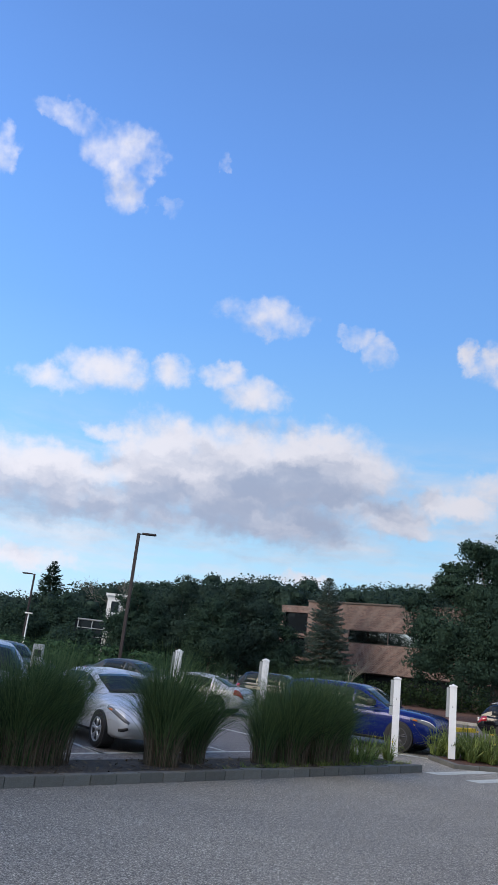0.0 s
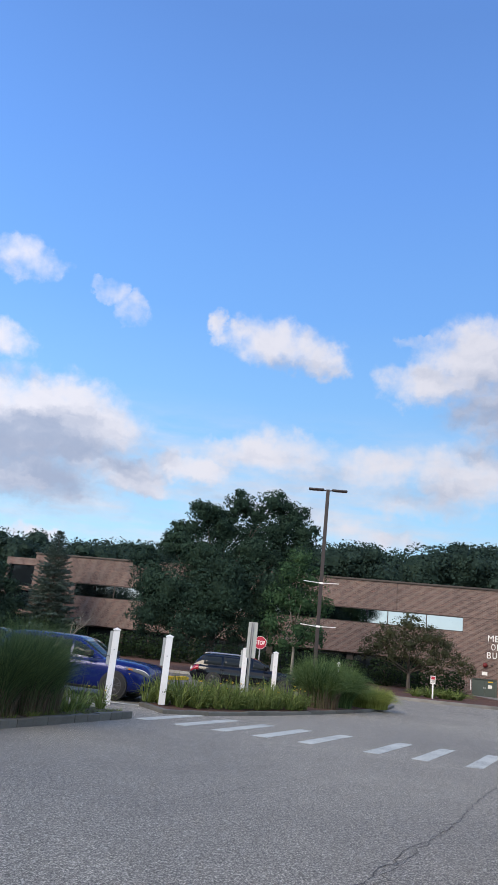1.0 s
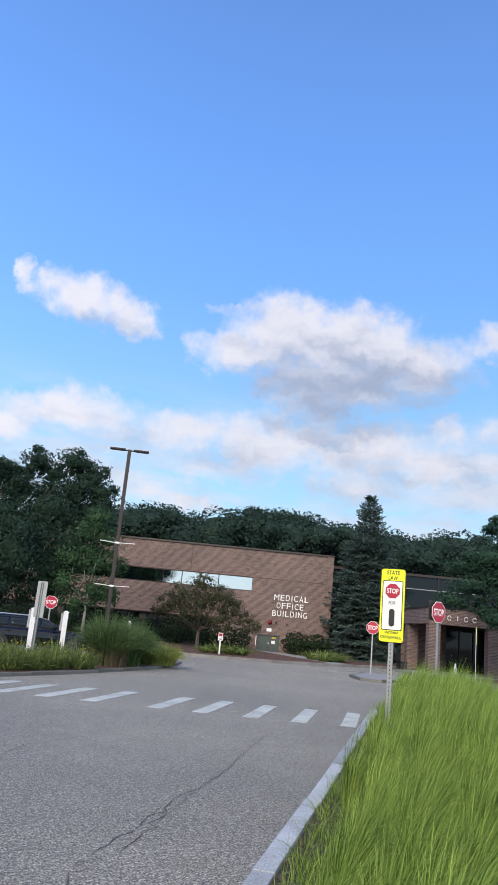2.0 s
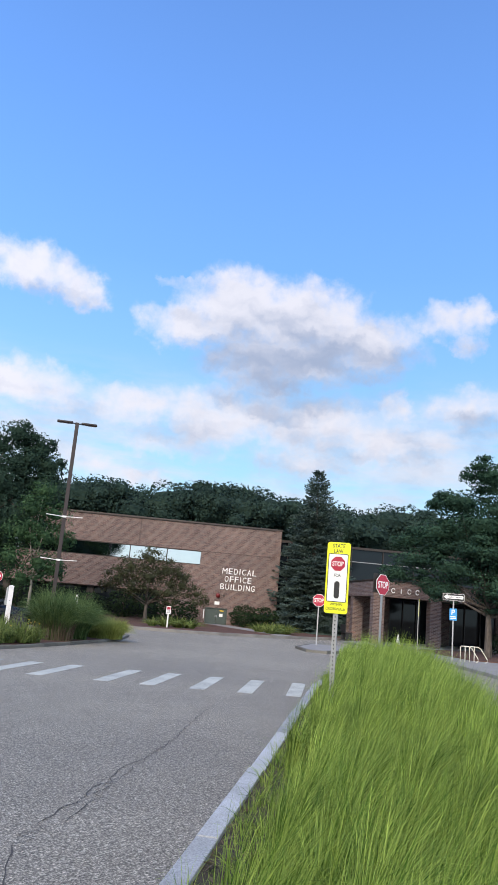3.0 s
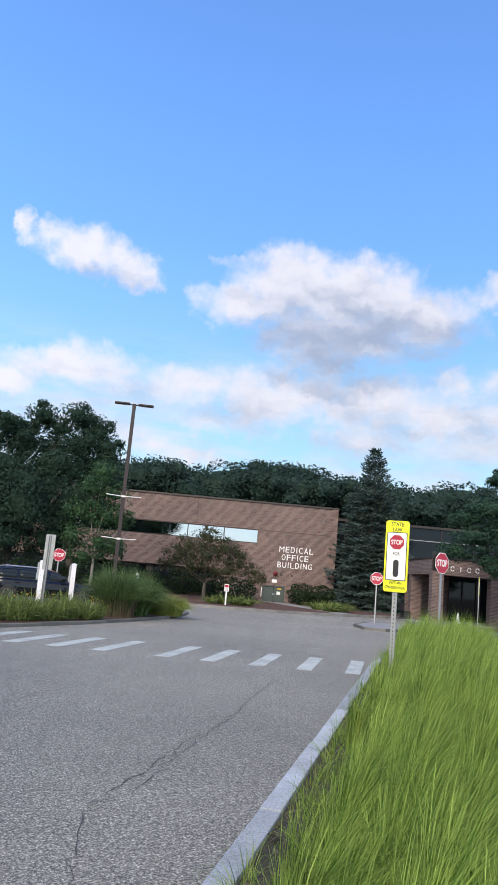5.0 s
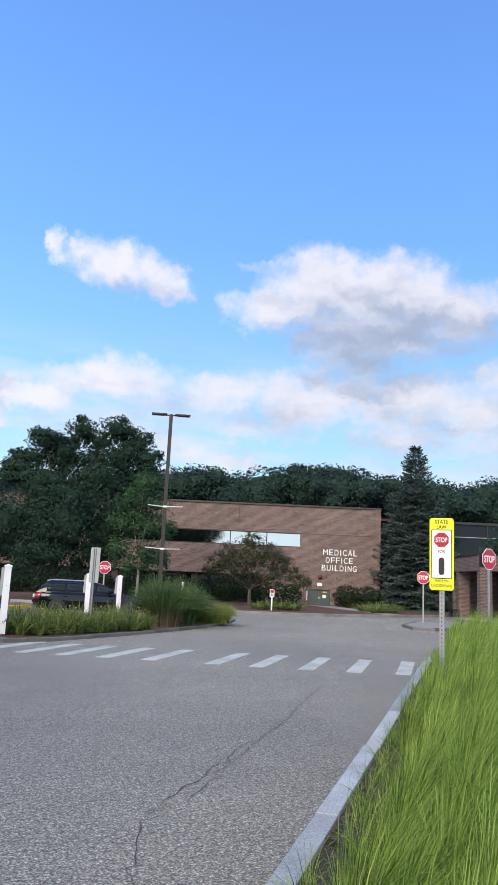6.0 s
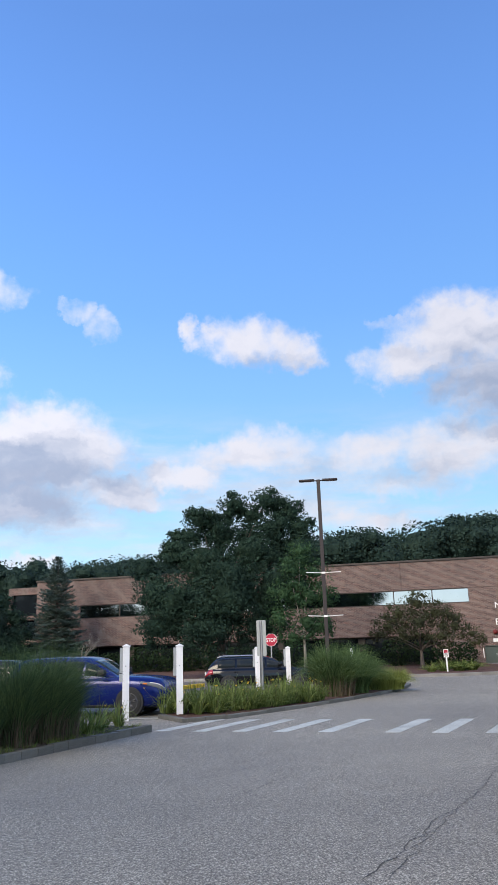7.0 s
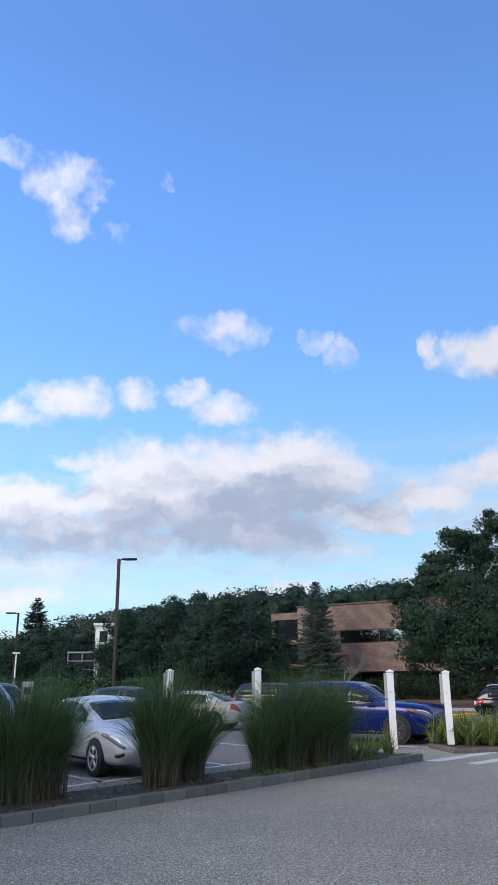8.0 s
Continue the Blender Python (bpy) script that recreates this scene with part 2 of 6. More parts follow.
def leaf_mat(name, dark, light, through=0.25, patch=0.5, spread=0.22):
    m, t, b = material(name, 0.85)
    g = t.nodes.new("ShaderNodeNewGeometry")
    big = noise_tex(t, place_of(t), patch, 3)
    c = mixed(t, g.outputs["Random Per Island"], (*dark, 1), (*light, 1))
    c = mixed(t, 1.0, c, ramp(t, big, [(0.3, (0.97 - spread, 1 - spread, 1.02 - spread)), (0.7, (0.98 + spread, 0.96 + spread, 0.83 + spread))]), "MULTIPLY")
    t.links.new(c, b.inputs["Base Color"])
    b.inputs["Specular IOR Level"].default_value = 0.12
    tr = node(t, "ShaderNodeBsdfTranslucent")
    t.links.new(c, tr.inputs[0])
    mix = node(t, "ShaderNodeMixShader", i0=through)
    t.links.new(b.outputs[0], mix.inputs[1])
    t.links.new(tr.outputs[0], mix.inputs[2])
    t.links.new(mix.outputs[0], t.nodes["Material Output"].inputs[0])
    return m


def bark_mat(name, a, c):
    m, t, b = material(name, 0.9)
    v = vec(t, "MULTIPLY", place_of(t), (1, 1, 0.25))
    f = noise_tex(t, v, 9, 5, 0.65)
    t.links.new(ramp(t, f, [(0.35, a), (0.65, c)]), b.inputs["Base Color"])
    bump(t, b, f, 0.8, 0.03)
    return m


def mulch_mat(name, a, c):
    m, t, b = material(name, 0.95)
    v = place_of(t)
    f = calc(t, "MULTIPLY_ADD", noise_tex(t, v, 30, 4, 0.7), 0.7, calc(t, "MULTIPLY", noise_tex(t, v, 2, 3), 0.3))
    t.links.new(ramp(t, f, [(0.38, a), (0.62, c)]), b.inputs["Base Color"])
    bump(t, b, f, 1.0, 0.04)
    return m


def granite_mat(name, base):
    m, t, b = material(name, 0.8)
    v = place_of(t)
    r = t.nodes.new("ShaderNodeObjectInfo").outputs["Random"]
    f = noise_tex(t, v, 70, 3, 0.7)
    c = ramp(t, f, [(0.35, [x * 0.72 for x in base]), (0.65, [x * 1.25 for x in base])])
    c = mixed(t, 1.0, c, ramp(t, noise_tex(t, v, 1.7, 5, 0.65), [(0.3, (0.72, 0.71, 0.68)), (0.65, (1.08, 1.08, 1.08))]), "MULTIPLY")
    c = mixed(t, 1.0, c, ramp(t, r, [(0.0, (0.74, 0.74, 0.73)), (1.0, (1.2, 1.19, 1.18))]), "MULTIPLY")
    t.links.new(c, b.inputs["Base Color"])
    bump(t, b, f, 0.5, 0.01)
    return m


def paint_line_mat(name):
    m, t, b = material(name, 0.75)
    v = place_of(t)
    f = calc(t, "ADD", calc(t, "MULTIPLY", noise_tex(t, v, 38, 3, 0.75), 0.6), calc(t, "MULTIPLY", noise_tex(t, v, 1.4, 4, 0.6), 0.4))
    t.links.new(ramp(t, f, [(0.36, (0.2, 0.2, 0.185)), (0.49, (0.5, 0.51, 0.455)), (0.7, (0.68, 0.69, 0.62))]), b.inputs["Base Color"])
    bump(t, b, f, 0.4, 0.006)
    return m


def car_paint(name, colour, metal=0.35, rough=0.3):
    m, t, b = material(name, rough, metal, Coat_Weight=0.15, Coat_Roughness=0.08)
    v = place_of(t)
    f = noise_tex(t, v, 900, 1)
    dirt = noise_tex(t, v, 2.0, 5, 0.65)
    c = mixed(t, 0.1, (*colour, 1), ramp(t, f, [(0.3, [x * 0.7 for x in colour]), (0.7, [min(1, x * 1.3) for x in colour])]))
    c = mixed(t, 1.0, c, ramp(t, dirt, [(0.3, (0.9, 0.9, 0.9)), (0.7, (1.04, 1.03, 1.02))]), "MULTIPLY")
    t.links.new(c, b.inputs["Base Color"])
    return m


def glass_mat(name, tint, rough=0.03):
    m, t, b = material(name, rough, 0.0, Specular_IOR_Level=0.22)
    f = noise_tex(t, place_of(t), 0.8, 3)
    t.links.new(ramp(t, f, [(0.3, [x * 0.8 for x in tint]), (0.7, tint)]), b.inputs["Base Color"])
    return m


def mirror_glass_mat(name, tint):
    """Coated office glazing that mirrors the sky in front of it."""
    m, t, b = material(name, 0.04, 1.0)
    f = noise_tex(t, place_of(t), 0.5, 3)
    t.links.new(ramp(t, f, [(0.3, [x * 0.92 for x in tint]), (0.7, tint)]), b.inputs["Base Color"])
    bump(t, b, noise_tex(t, place_of(t), 0.7, 2), 0.05, 0.02)
    return m


ASPHALT = asphalt_mat("road_asphalt", (0.212, 0.196, 0.16), 0.0)
LOT = asphalt_mat("lot_asphalt", (0.12, 0.113, 0.104), 7.0)
LINE = paint_line_mat("road_paint")
GRANITE = granite_mat("granite", (0.47, 0.49, 0.51))
MIDSTONE = granite_mat("grey_granite", (0.27, 0.26, 0.245))
GREYSTONE = granite_mat("weathered_granite", (0.17, 0.165, 0.145))
CONCRETE = plain("concrete", (0.27, 0.262, 0.25), 0.85, wear=0.2, scale=2.0, relief=0.3)
MULCH = mulch_mat("bark_mulch", (0.05, 0.026, 0.018), (0.16, 0.075, 0.05))
SOIL = mulch_mat("dark_soil", (0.03, 0.026, 0.022), (0.1, 0.08, 0.06))
BRICK = brick_mat("brick", (0.088, 0.055, 0.048), (0.19, 0.12, 0.10), (0.27, 0.23, 0.21))
# dark colour painted for the shade inside the open cracks
CRACKSHADE = plain("crack_shadow", (0.075, 0.07, 0.064), 0.9, wear=0.4, scale=4)
DARKMETAL = plain("bronze_metal", (0.05, 0.04, 0.035), 0.45, 0.4)
POLE = plain("brown_pole_paint", (0.028, 0.02, 0.021), 0.5, 0.1)
GALV = plain("galvanised_steel", (0.36, 0.37, 0.38), 0.55, 0.6)
WHITEPVC = plain("white_vinyl", (0.82, 0.82, 0.83), 0.45, wear=0.05)
WHITE = plain("white_paint", (0.82, 0.82, 0.8), 0.55, wear=0.06)
BLACK = plain("black_plastic", (0.02, 0.02, 0.021), 0.5)
RUBBER = plain("tyre_rubber", (0.022, 0.022, 0.022), 0.85)
ALLOY = plain("wheel_alloy", (0.55, 0.56, 0.58), 0.3, 0.85)
DARKRIM = plain("dark_wheel_alloy", (0.1, 0.1, 0.105), 0.35, 0.7)
SIGNBACK = plain("dull_aluminium", (0.4, 0.42, 0.41), 0.55, 0.3)
GREYBOX = plain("grey_meter_box", (0.35, 0.37, 0.38), 0.5)
SIGNRED = plain("sign_red", (0.42, 0.016, 0.045), 0.4, wear=0.06)
SIGNLIME = plain("sign_fluorescent_yellow", (0.86, 0.90, 0.02), 0.45, wear=0.04)
SIGNBLUE = plain("sign_blue", (0.03, 0.28, 0.62), 0.4, wear=0.06)
DOORGREEN = plain("grey_green_door_paint", (0.058, 0.078, 0.068), 0.5)
YELLOW = plain("yellow_paint", (0.75, 0.5, 0.03), 0.6, wear=0.2)
DARKGLASS = glass_mat("dark_glass", (0.012, 0.016, 0.02))
CARGLASS = glass_mat("car_glass", (0.02, 0.026, 0.03))
SKYGLASS = mirror_glass_mat("mirror_glazing", (0.60, 0.585, 0.57))
LAMPGLASS = glass_mat("lamp_glass", (0.75, 0.77, 0.8), 0.08)
HEADLAMP = glass_mat("headlamp_lens", (0.2, 0.21, 0.225), 0.06)
AMBER = plain("amber_lens", (0.7, 0.18, 0.02), 0.2, Coat_Weight=0.6)
TAILRED = plain("tail_lamp_red", (0.32, 0.008, 0.014), 0.15, Coat_Weight=1.0)
OAKLEAF = leaf_mat("oak_leaves", (0.02, 0.042, 0.033), (0.044, 0.08, 0.059))
WOODLEAF = leaf_mat("wood_leaves", (0.024, 0.046, 0.039), (0.044, 0.075, 0.062))
LIGHTLEAF = leaf_mat("light_leaves", (0.028, 0.068, 0.036), (0.07, 0.13, 0.066))
LINDENLEAF = leaf_mat("linden_leaves", (0.026, 0.058, 0.042), (0.048, 0.098, 0.066))
CRABLEAF = leaf_mat("crab_leaves", (0.04, 0.045, 0.028), (0.088, 0.098, 0.056))
SPRUCE = leaf_mat("spruce_needles", (0.052, 0.083, 0.076), (0.12, 0.168, 0.154), 0.1)
HEDGELEAF = leaf_mat("hedge_leaves", (0.012, 0.028, 0.014), (0.035, 0.06, 0.028))
REEDGRASS = leaf_mat("reed_blades", (0.024, 0.056, 0.028), (0.16, 0.235, 0.105), 0.35)
STRAW = leaf_mat("straw_blades", (0.07, 0.055, 0.042), (0.24, 0.195, 0.145), 0.3)
LIMEGRASS = leaf_mat("lime_blades", (0.043, 0.118, 0.014), (0.50, 0.63, 0.155), 0.42, 3.2, 0.42)
LILYGREEN = leaf_mat("lily_blades", (0.065, 0.11, 0.03), (0.34, 0.40, 0.13), 0.3)
LUSHGRASS = leaf_mat("lush_blades", (0.035, 0.078, 0.03), (0.22, 0.31, 0.125), 0.35)
GOLDGRASS = leaf_mat("golden_blades", (0.12, 0.16, 0.035), (0.44, 0.48, 0.155), 0.35)
PETAL = plain("yellow_petals", (0.75, 0.5, 0.04), 0.6, wear=0.25)
BARK = bark_mat("bark", (0.035, 0.03, 0.026), (0.13, 0.11, 0.095))
PALEBARK = bark_mat("pale_bark", (0.13, 0.12, 0.10), (0.32, 0.30, 0.26))

# ---- builders ----
def part(name, bm, mat, parent=None, label="", smooth=False):
    me = bpy.data.meshes.new(name)
    bm.normal_update()
    bm.to_mesh(me)
    bm.free()
    me.materials.append(mat)
    if smooth:
        me.polygons.foreach_set("use_smooth", [True] * len(me.polygons))
    ob = new(name, me)
    ob.parent = parent
    if label:
        ob["label"] = label
    return ob


def thing(name, label, category, at=(0, 0, 0), turn=0.0, group="", kind=""):
    ob = new(name)
    ob.matrix_world = pose(*at, 0, 0, turn)
    ob.empty_display_size = 0.3
    return tagged(ob, label, category, group, kind)


def box(bm, lo, hi, bevel=0.0):
    lo, hi = Vector(lo), Vector(hi)
    r = bmesh.ops.create_cube(bm, size=1.0)
    bmesh.ops.scale(bm, vec=hi - lo, verts=r["verts"])
    bmesh.ops.translate(bm, vec=(lo + hi) / 2, verts=r["verts"])
    if bevel:
        edges = {e for v in r["verts"] for e in v.link_edges}
        bmesh.ops.bevel(bm, geom=list(edges), offset=bevel, segments=2, affect="EDGES", profile=0.6)
    return bm


def boxed(*spans, bevel=0.0):
    bm = bmesh.new()
    for lo, hi in spans:
        box(bm, lo, hi, bevel)
    return bm


def tube(bm, path, radii, sides=8, cap=True):
    """A round bar along a path, with a radius at each of its points."""
    path = [Vector(p) for p in path]
    rings = []
    for i, p in enumerate(path):
        d = (path[min(i + 1, len(path) - 1)] - path[max(i - 1, 0)]).normalized()
        q = d.to_track_quat("Z", "Y")
        rings.append([bm.verts.new(p + q @ Vector((radii[i] * math.cos(a), radii[i] * math.sin(a), 0))) for a in [2 * math.pi * k / sides for k in range(sides)]])
    for a, b in zip(rings, rings[1:]):
        for k in range(sides):
            bm.faces.new((a[k], a[(k + 1) % sides], b[(k + 1) % sides], b[k]))
    if cap:
        bm.faces.new(rings[0][::-1])
        bm.faces.new(rings[-1])
    return bm


def prism(outline, z0, z1, bevel=0.0):
    """A flat slab with the given outline (counter-clockwise x, y)."""
    bm = bmesh.new()
    low = [bm.verts.new((x, y, z0)) for x, y in outline]
    high = [bm.verts.new((x, y, z1)) for x, y in outline]
    n = len(outline)
    bm.faces.new(low[::-1])
    top = bm.faces.new(high)
    for i in range(n):
        bm.faces.new((low[i], low[(i + 1) % n], high[(i + 1) % n], high[i]))
    if bevel:
        bmesh.ops.bevel(bm, geom=list(top.edges), offset=bevel, segments=2, affect="EDGES")
    return bm


def quads(name, verts, mat, parent=None, per=4):
    """One mesh of loose faces of `per` corners each from an array of corner rows."""
    verts = np.asarray(verts, np.float32).reshape(-1, 3)
    me = bpy.data.meshes.new(name)
    n = len(verts) // per
    me.vertices.add(len(verts))
    me.vertices.foreach_set("co", verts.ravel())
    me.loops.add(len(verts))
    me.loops.foreach_set("vertex_index", np.arange(len(verts), dtype=np.int32))
    me.polygons.add(n)
    me.polygons.foreach_set("loop_start", np.arange(0, len(verts), per, dtype=np.int32))
    me.update(calc_edges=True)
    me.materials.append(mat)
    ob = new(name, me)
    ob.parent = parent
    return ob


def strips(name, left, right, mat, parent=None):
    """Blades: left and right edges, arrays of (blade, point, 3); a blade is one island."""
    b, k, _ = left.shape
    verts = np.stack([left, right], 2).reshape(-1, 3).astype(np.float32)
    base = np.arange(b)[:, None, None] * (2 * k) + np.arange(k - 1)[None, :, None] * 2
    loops = (base + np.array([0, 1, 3, 2])[None, None]).astype(np.int32).ravel()
    me = bpy.data.meshes.new(name)
    me.vertices.add(len(verts))
    me.vertices.foreach_set("co", verts.ravel())
    me.loops.add(len(loops))
    me.loops.foreach_set("vertex_index", loops)
    me.polygons.add(b * (k - 1))
    me.polygons.foreach_set("loop_start", np.arange(0, len(loops), 4, dtype=np.int32))
    me.update(calc_edges=True)
    me.materials.append(mat)
    ob = new(name, me)
    ob.parent = parent
    return ob


def unit(v):
    return v / np.maximum(np.linalg.norm(v, axis=-1, keepdims=True), 1e-9)


def leaf_cards(rng, at, normal, size, long=1.5, loose=0.45):
    """Small kite-shaped leaves at places, facing roughly along normal."""
    n = len(at)
    nrm = unit(normal + rng.normal(0, loose, (n, 3)))
    a = unit(np.cross(nrm, rng.normal(0, 1, (n, 3))))
    b = np.cross(nrm, a)
    s = size * rng.uniform(0.6, 1.4, (n, 1))
    return np.stack([at - a * s * long * 0.5, at + b * s * 0.5 + nrm * s * 0.1, at + a * s * long * 0.5, at - b * s * 0.5 + nrm * s * 0.1], 1)


def shell(rng, blobs, per_area, inner=0.55):
    """Places and outward ways on and just under the surfaces of egg-shaped clumps."""
    ats, ways = [], []
    for c, r in blobs:
        r = np.array(r, float)
        n = int(per_area * 4 * math.pi * ((r[0] * r[1]) ** 1.6 / 3 + (r[0] * r[2]) ** 1.6 / 3 + (r[1] * r[2]) ** 1.6 / 3) ** (1 / 1.6))
        d = unit(rng.normal(0, 1, (n, 3)))
        lump = 1 + 0.16 * np.sin(d[:, :1] * 5 + c[0]) * np.sin(d[:, 1:2] * 6 + c[1]) + 0.12 * np.sin(d[:, 2:] * 9 + c[2])
        depth = 1 - (1 - inner) * rng.uniform(0, 1, (n, 1)) ** 2.2
        ats.append(np.array(c) + d * r * lump * depth)
        ways.append(unit(d / r))
    return np.concatenate(ats), np.concatenate(ways)


# ---- ground, road paint, kerbs ----
S = Vector((0.7316, 0.6817))   # along the near kerb
R = Vector((0.6817, -0.7316))  # across it, towards the planted side


def bed(s, r):
    return (S.x * s + R.x * r, S.y * s + R.y * r)


bm = bmesh.new()
bmesh.ops.create_grid(bm, x_segments=24, y_segments=24, size=1600)
tagged(part("ground", bm, ASPHALT), "weathered grey asphalt of the drive and car park", "ground", kind="structure")

KD = Vector((0.665, 0.747))   # along the far kerb of the drive
KN = Vector((-0.747, 0.665))  # away from the drive


def over(p, along, across):
    return (p[0] + KD.x * along + KN.x * across, p[1] + KD.y * along + KN.y * across)


K0 = (-3.15, 9.72)
lot = prism([over(K0, -14, 1.25), over(K0, 9.9, 1.25), over(K0, 11.5, 3.0), (14, 31.0), (17, 37), (3, 58), (-30, 62), (-45, 30)], -0.05, 0.006)
tagged(part("parking_lot", lot, LOT), "dark grey asphalt parking lot surface", "parking lot", kind="structure")

# crosswalk bars: near corner of each, all cut parallel to the row
crosswalk = thing("crosswalk", "worn white crosswalk bars painted on grey asphalt", "crosswalk", kind="structure")
ROWDIR, BARDIR = Vector((0.807, -0.59)), Vector((0.70, 0.714))
for i, (x, y) in enumerate([(3.4, 17.06), (4.08, 16.45), (4.81, 15.93), (5.52, 15.38), (6.29, 14.82), (7.36, 14.0), (8.08, 13.42), (8.88, 12.83), (9.68, 12.29), (10.55, 11.8)]):
    p = Vector((x, y))
    w, l = ROWDIR * 0.31, BARDIR * (2.62 + 0.03 * i)
    part("bar", prism([p[:], (p + w)[:], (p + w + l)[:], (p + l)[:]], 0.0, 0.005), LINE, crosswalk)

stalls = thing("stall_lines", "white painted parking stall lines on dark asphalt", "road marking", kind="structure")


def stripe(a, b, w=0.1):
    a, b = Vector(a), Vector(b)
    n = (b - a).normalized().orthogonal() * w / 2
    return prism([(a - n)[:], (b - n)[:], (b + n)[:], (a + n)[:]], 0.0, 0.011)


for a, b in (((-7.2, 8.6), (1.4, 19.0)), ((-2.81, 13.84), (-5.7, 17.4)), ((-0.75, 16.35), (-3.6, 19.9)), ((1.3, 18.9), (-1.6, 22.4)), ((-4.9, 11.3), (-7.8, 14.9)),
             ((3.4, 20.6), (5.4, 19.6)), ((-3.29, 14.53), (-2.81, 13.84))):
    part("stripe", stripe(a, b), LINE, stalls)


def crack(pts, wide, seed):
    """An open crack that wanders from point to point: a flat strip, its inner shade put into the colour."""
    rng = np.random.default_rng(seed)
    line = []
    for a, b in zip(pts, pts[1:]):
        n = max(2, int(math.dist(a, b) / 0.12))
        for k in range(n):
            f = k / n
            line.append(((1 - f) * a[0] + f * b[0] + rng.normal(0, 0.03), (1 - f) * a[1] + f * b[1] + rng.normal(0, 0.03)))
    bm = bmesh.new()
    rows = []
    for i, p in enumerate(line):
        w = wide * rng.uniform(0.25, 1.0)
        d = Vector(line[min(i + 1, len(line) - 1)]) - Vector(line[max(i - 1, 0)])
        n = d.orthogonal().normalized() * w
        rows.append((bm.verts.new((p[0] - n.x, p[1] - n.y, 0.005)), bm.verts.new((p[0] + n.x, p[1] + n.y, 0.005))))
    for a, b in zip(rows, rows[1:]):
        bm.faces.new((a[0], a[1], b[1], b[0]))
    return bm


def kerb_run(name, pts, wide, high, length, mat, label, seed, flip=1):
    """Kerb stones along a line; pts lie on the road side at ground level, the stones stand to the left of it."""
    rng = random.Random(seed)
    top = thing(name, label, "kerb", kind="structure")
    for a, b in zip(pts, pts[1:]):
        a, b = Vector(a), Vector(b)
        d = (b - a)
        n = max(1, round(d.length / length))
        u = d.normalized()
        v = Vector((-u.y, u.x)) * flip
        ang = math.degrees(math.atan2(u.y, u.x))
        l = d.length / n
        for k in range(n):
            j = rng.uniform(-0.006, 0.006)
            lo, hi = (0.004, (0.0 if flip > 0 else -wide), -0.2), (l - 0.006, (wide if flip > 0 else 0.0), high + rng.uniform(-0.012, 0.008))
            ob = part("kerb_stone", box(bmesh.new(), lo, hi, 0.012), mat, top)
            p = a + u * (l * k) + v * j
            ob.matrix_local = pose(p.x, p.y, 0, 0, 0, ang + rng.uniform(-0.25, 0.25))
    return top

# ---- beds ----
def slab(name, outline, z0, z1, mat, label, category):
    return tagged(part(name, prism(outline, z0, z1), mat), label, category, kind="structure")


slab("planting_bed", [bed(-1.7, 1.9), bed(24.2, 1.6), bed(24.8, 0.3), bed(23.3, -0.43), bed(17.5, -0.86), bed(-1.7, -0.86)], -0.1, 0.10, SOIL, "bare brown soil under ornamental grass", "soil")
slab("planting_bed", [over(K0, -12, 0.15), over(K0, 9.7, 0.15), over(K0, 9.7, 1.2), over(K0, -12, 1.2)], -0.1, 0.12, SOIL, "dark bare soil of the planted island", "soil")
slab("planting_bed", [(4.5, 18.64), (5.5, 19.0), (8.2, 20.8), (10.85, 22.85), (13.2, 24.95), (15.2, 27.1), (16.25, 28.65), (16.7, 30.2), (16.1, 31.5), (14.6, 31.6), (9.0, 25.6), (4.3, 20.2)],
     -0.1, 0.08, MULCH, "bark mulch of the planted island", "mulch")
slab("planting_bed", [(19.4, 37.3), (20.5, 35.6), (22.5, 34.6), (25.0, 34.1), (29.0, 34.3), (33.5, 35.5), (41, 37.5), (46, 40.6), (-6, 72.5), (-12, 60), (4, 45.5), (13, 41.0)],
     -0.1, 0.14, MULCH, "reddish bark mulch in front of the office building", "mulch")
slab("planting_bed", [(22.75, 24.3), (23.3, 23.75), (26, 24.6), (28.6, 27.4), (27.2, 28.8), (23.8, 26.1)], -0.1, 0.11, CONCRETE, "grey concrete tip of a traffic island", "concrete")
slab("pavement", [(22.3, 14.1), (36, 8), (60, 20), (48, 36), (34, 33.5), (30.2, 25.0), (26.5, 19.7)], -0.1, 0.12, CONCRETE, "pale concrete pavement beside the entrance", "pavement")
slab("planting_bed", [(30.5, 21.5), (33.0, 19.0), (50, 22), (41.5, 29.2), (34.0, 28.0)], -0.05, 0.16, MULCH, "mulched bed beneath a tree", "mulch")
slab("door_path", [(29.9, 34.4), (31.5, 34.9), (35.2, 46.6), (33.4, 47.6)], -0.05, 0.15, CONCRETE, "concrete path to the utility doors", "path")

# ---- office building ----
FA = 148.2
office = thing("office_building", "long two-storey brick office building with ribbon windows", "building", (38.2, 44.82, 0), FA)
LEN, DEEP, TOP = 41.3, 14.0, 7.62
T = 0.35
part("upper_wall", boxed(((0, -T, 5.55), (LEN, 0, TOP))), BRICK, office)
part("spandrel_wall", boxed(((0, -T, 2.22), (LEN, 0, 4.47))), BRICK, office)
part("pier", boxed(((0, -T, 4.47), (6.13, 0, 5.55))), BRICK, office)
part("pier", boxed(((37.3, -T, 4.47), (LEN, 0, 5.55))), BRICK, office)
part("pier", boxed(((0, -T, 0), (3.72, 0, 2.22)), ((5.42, -T, 0), (9.0, 0, 2.22)), ((3.72, -T, 1.36), (5.42, 0, 2.22))), BRICK, office)
part("side_wall", boxed(((0, -DEEP, 0), (T, -T, TOP))), BRICK, office)
part("side_wall", boxed(((LEN - T, -DEEP, 0), (LEN, -T, TOP))), BRICK, office)
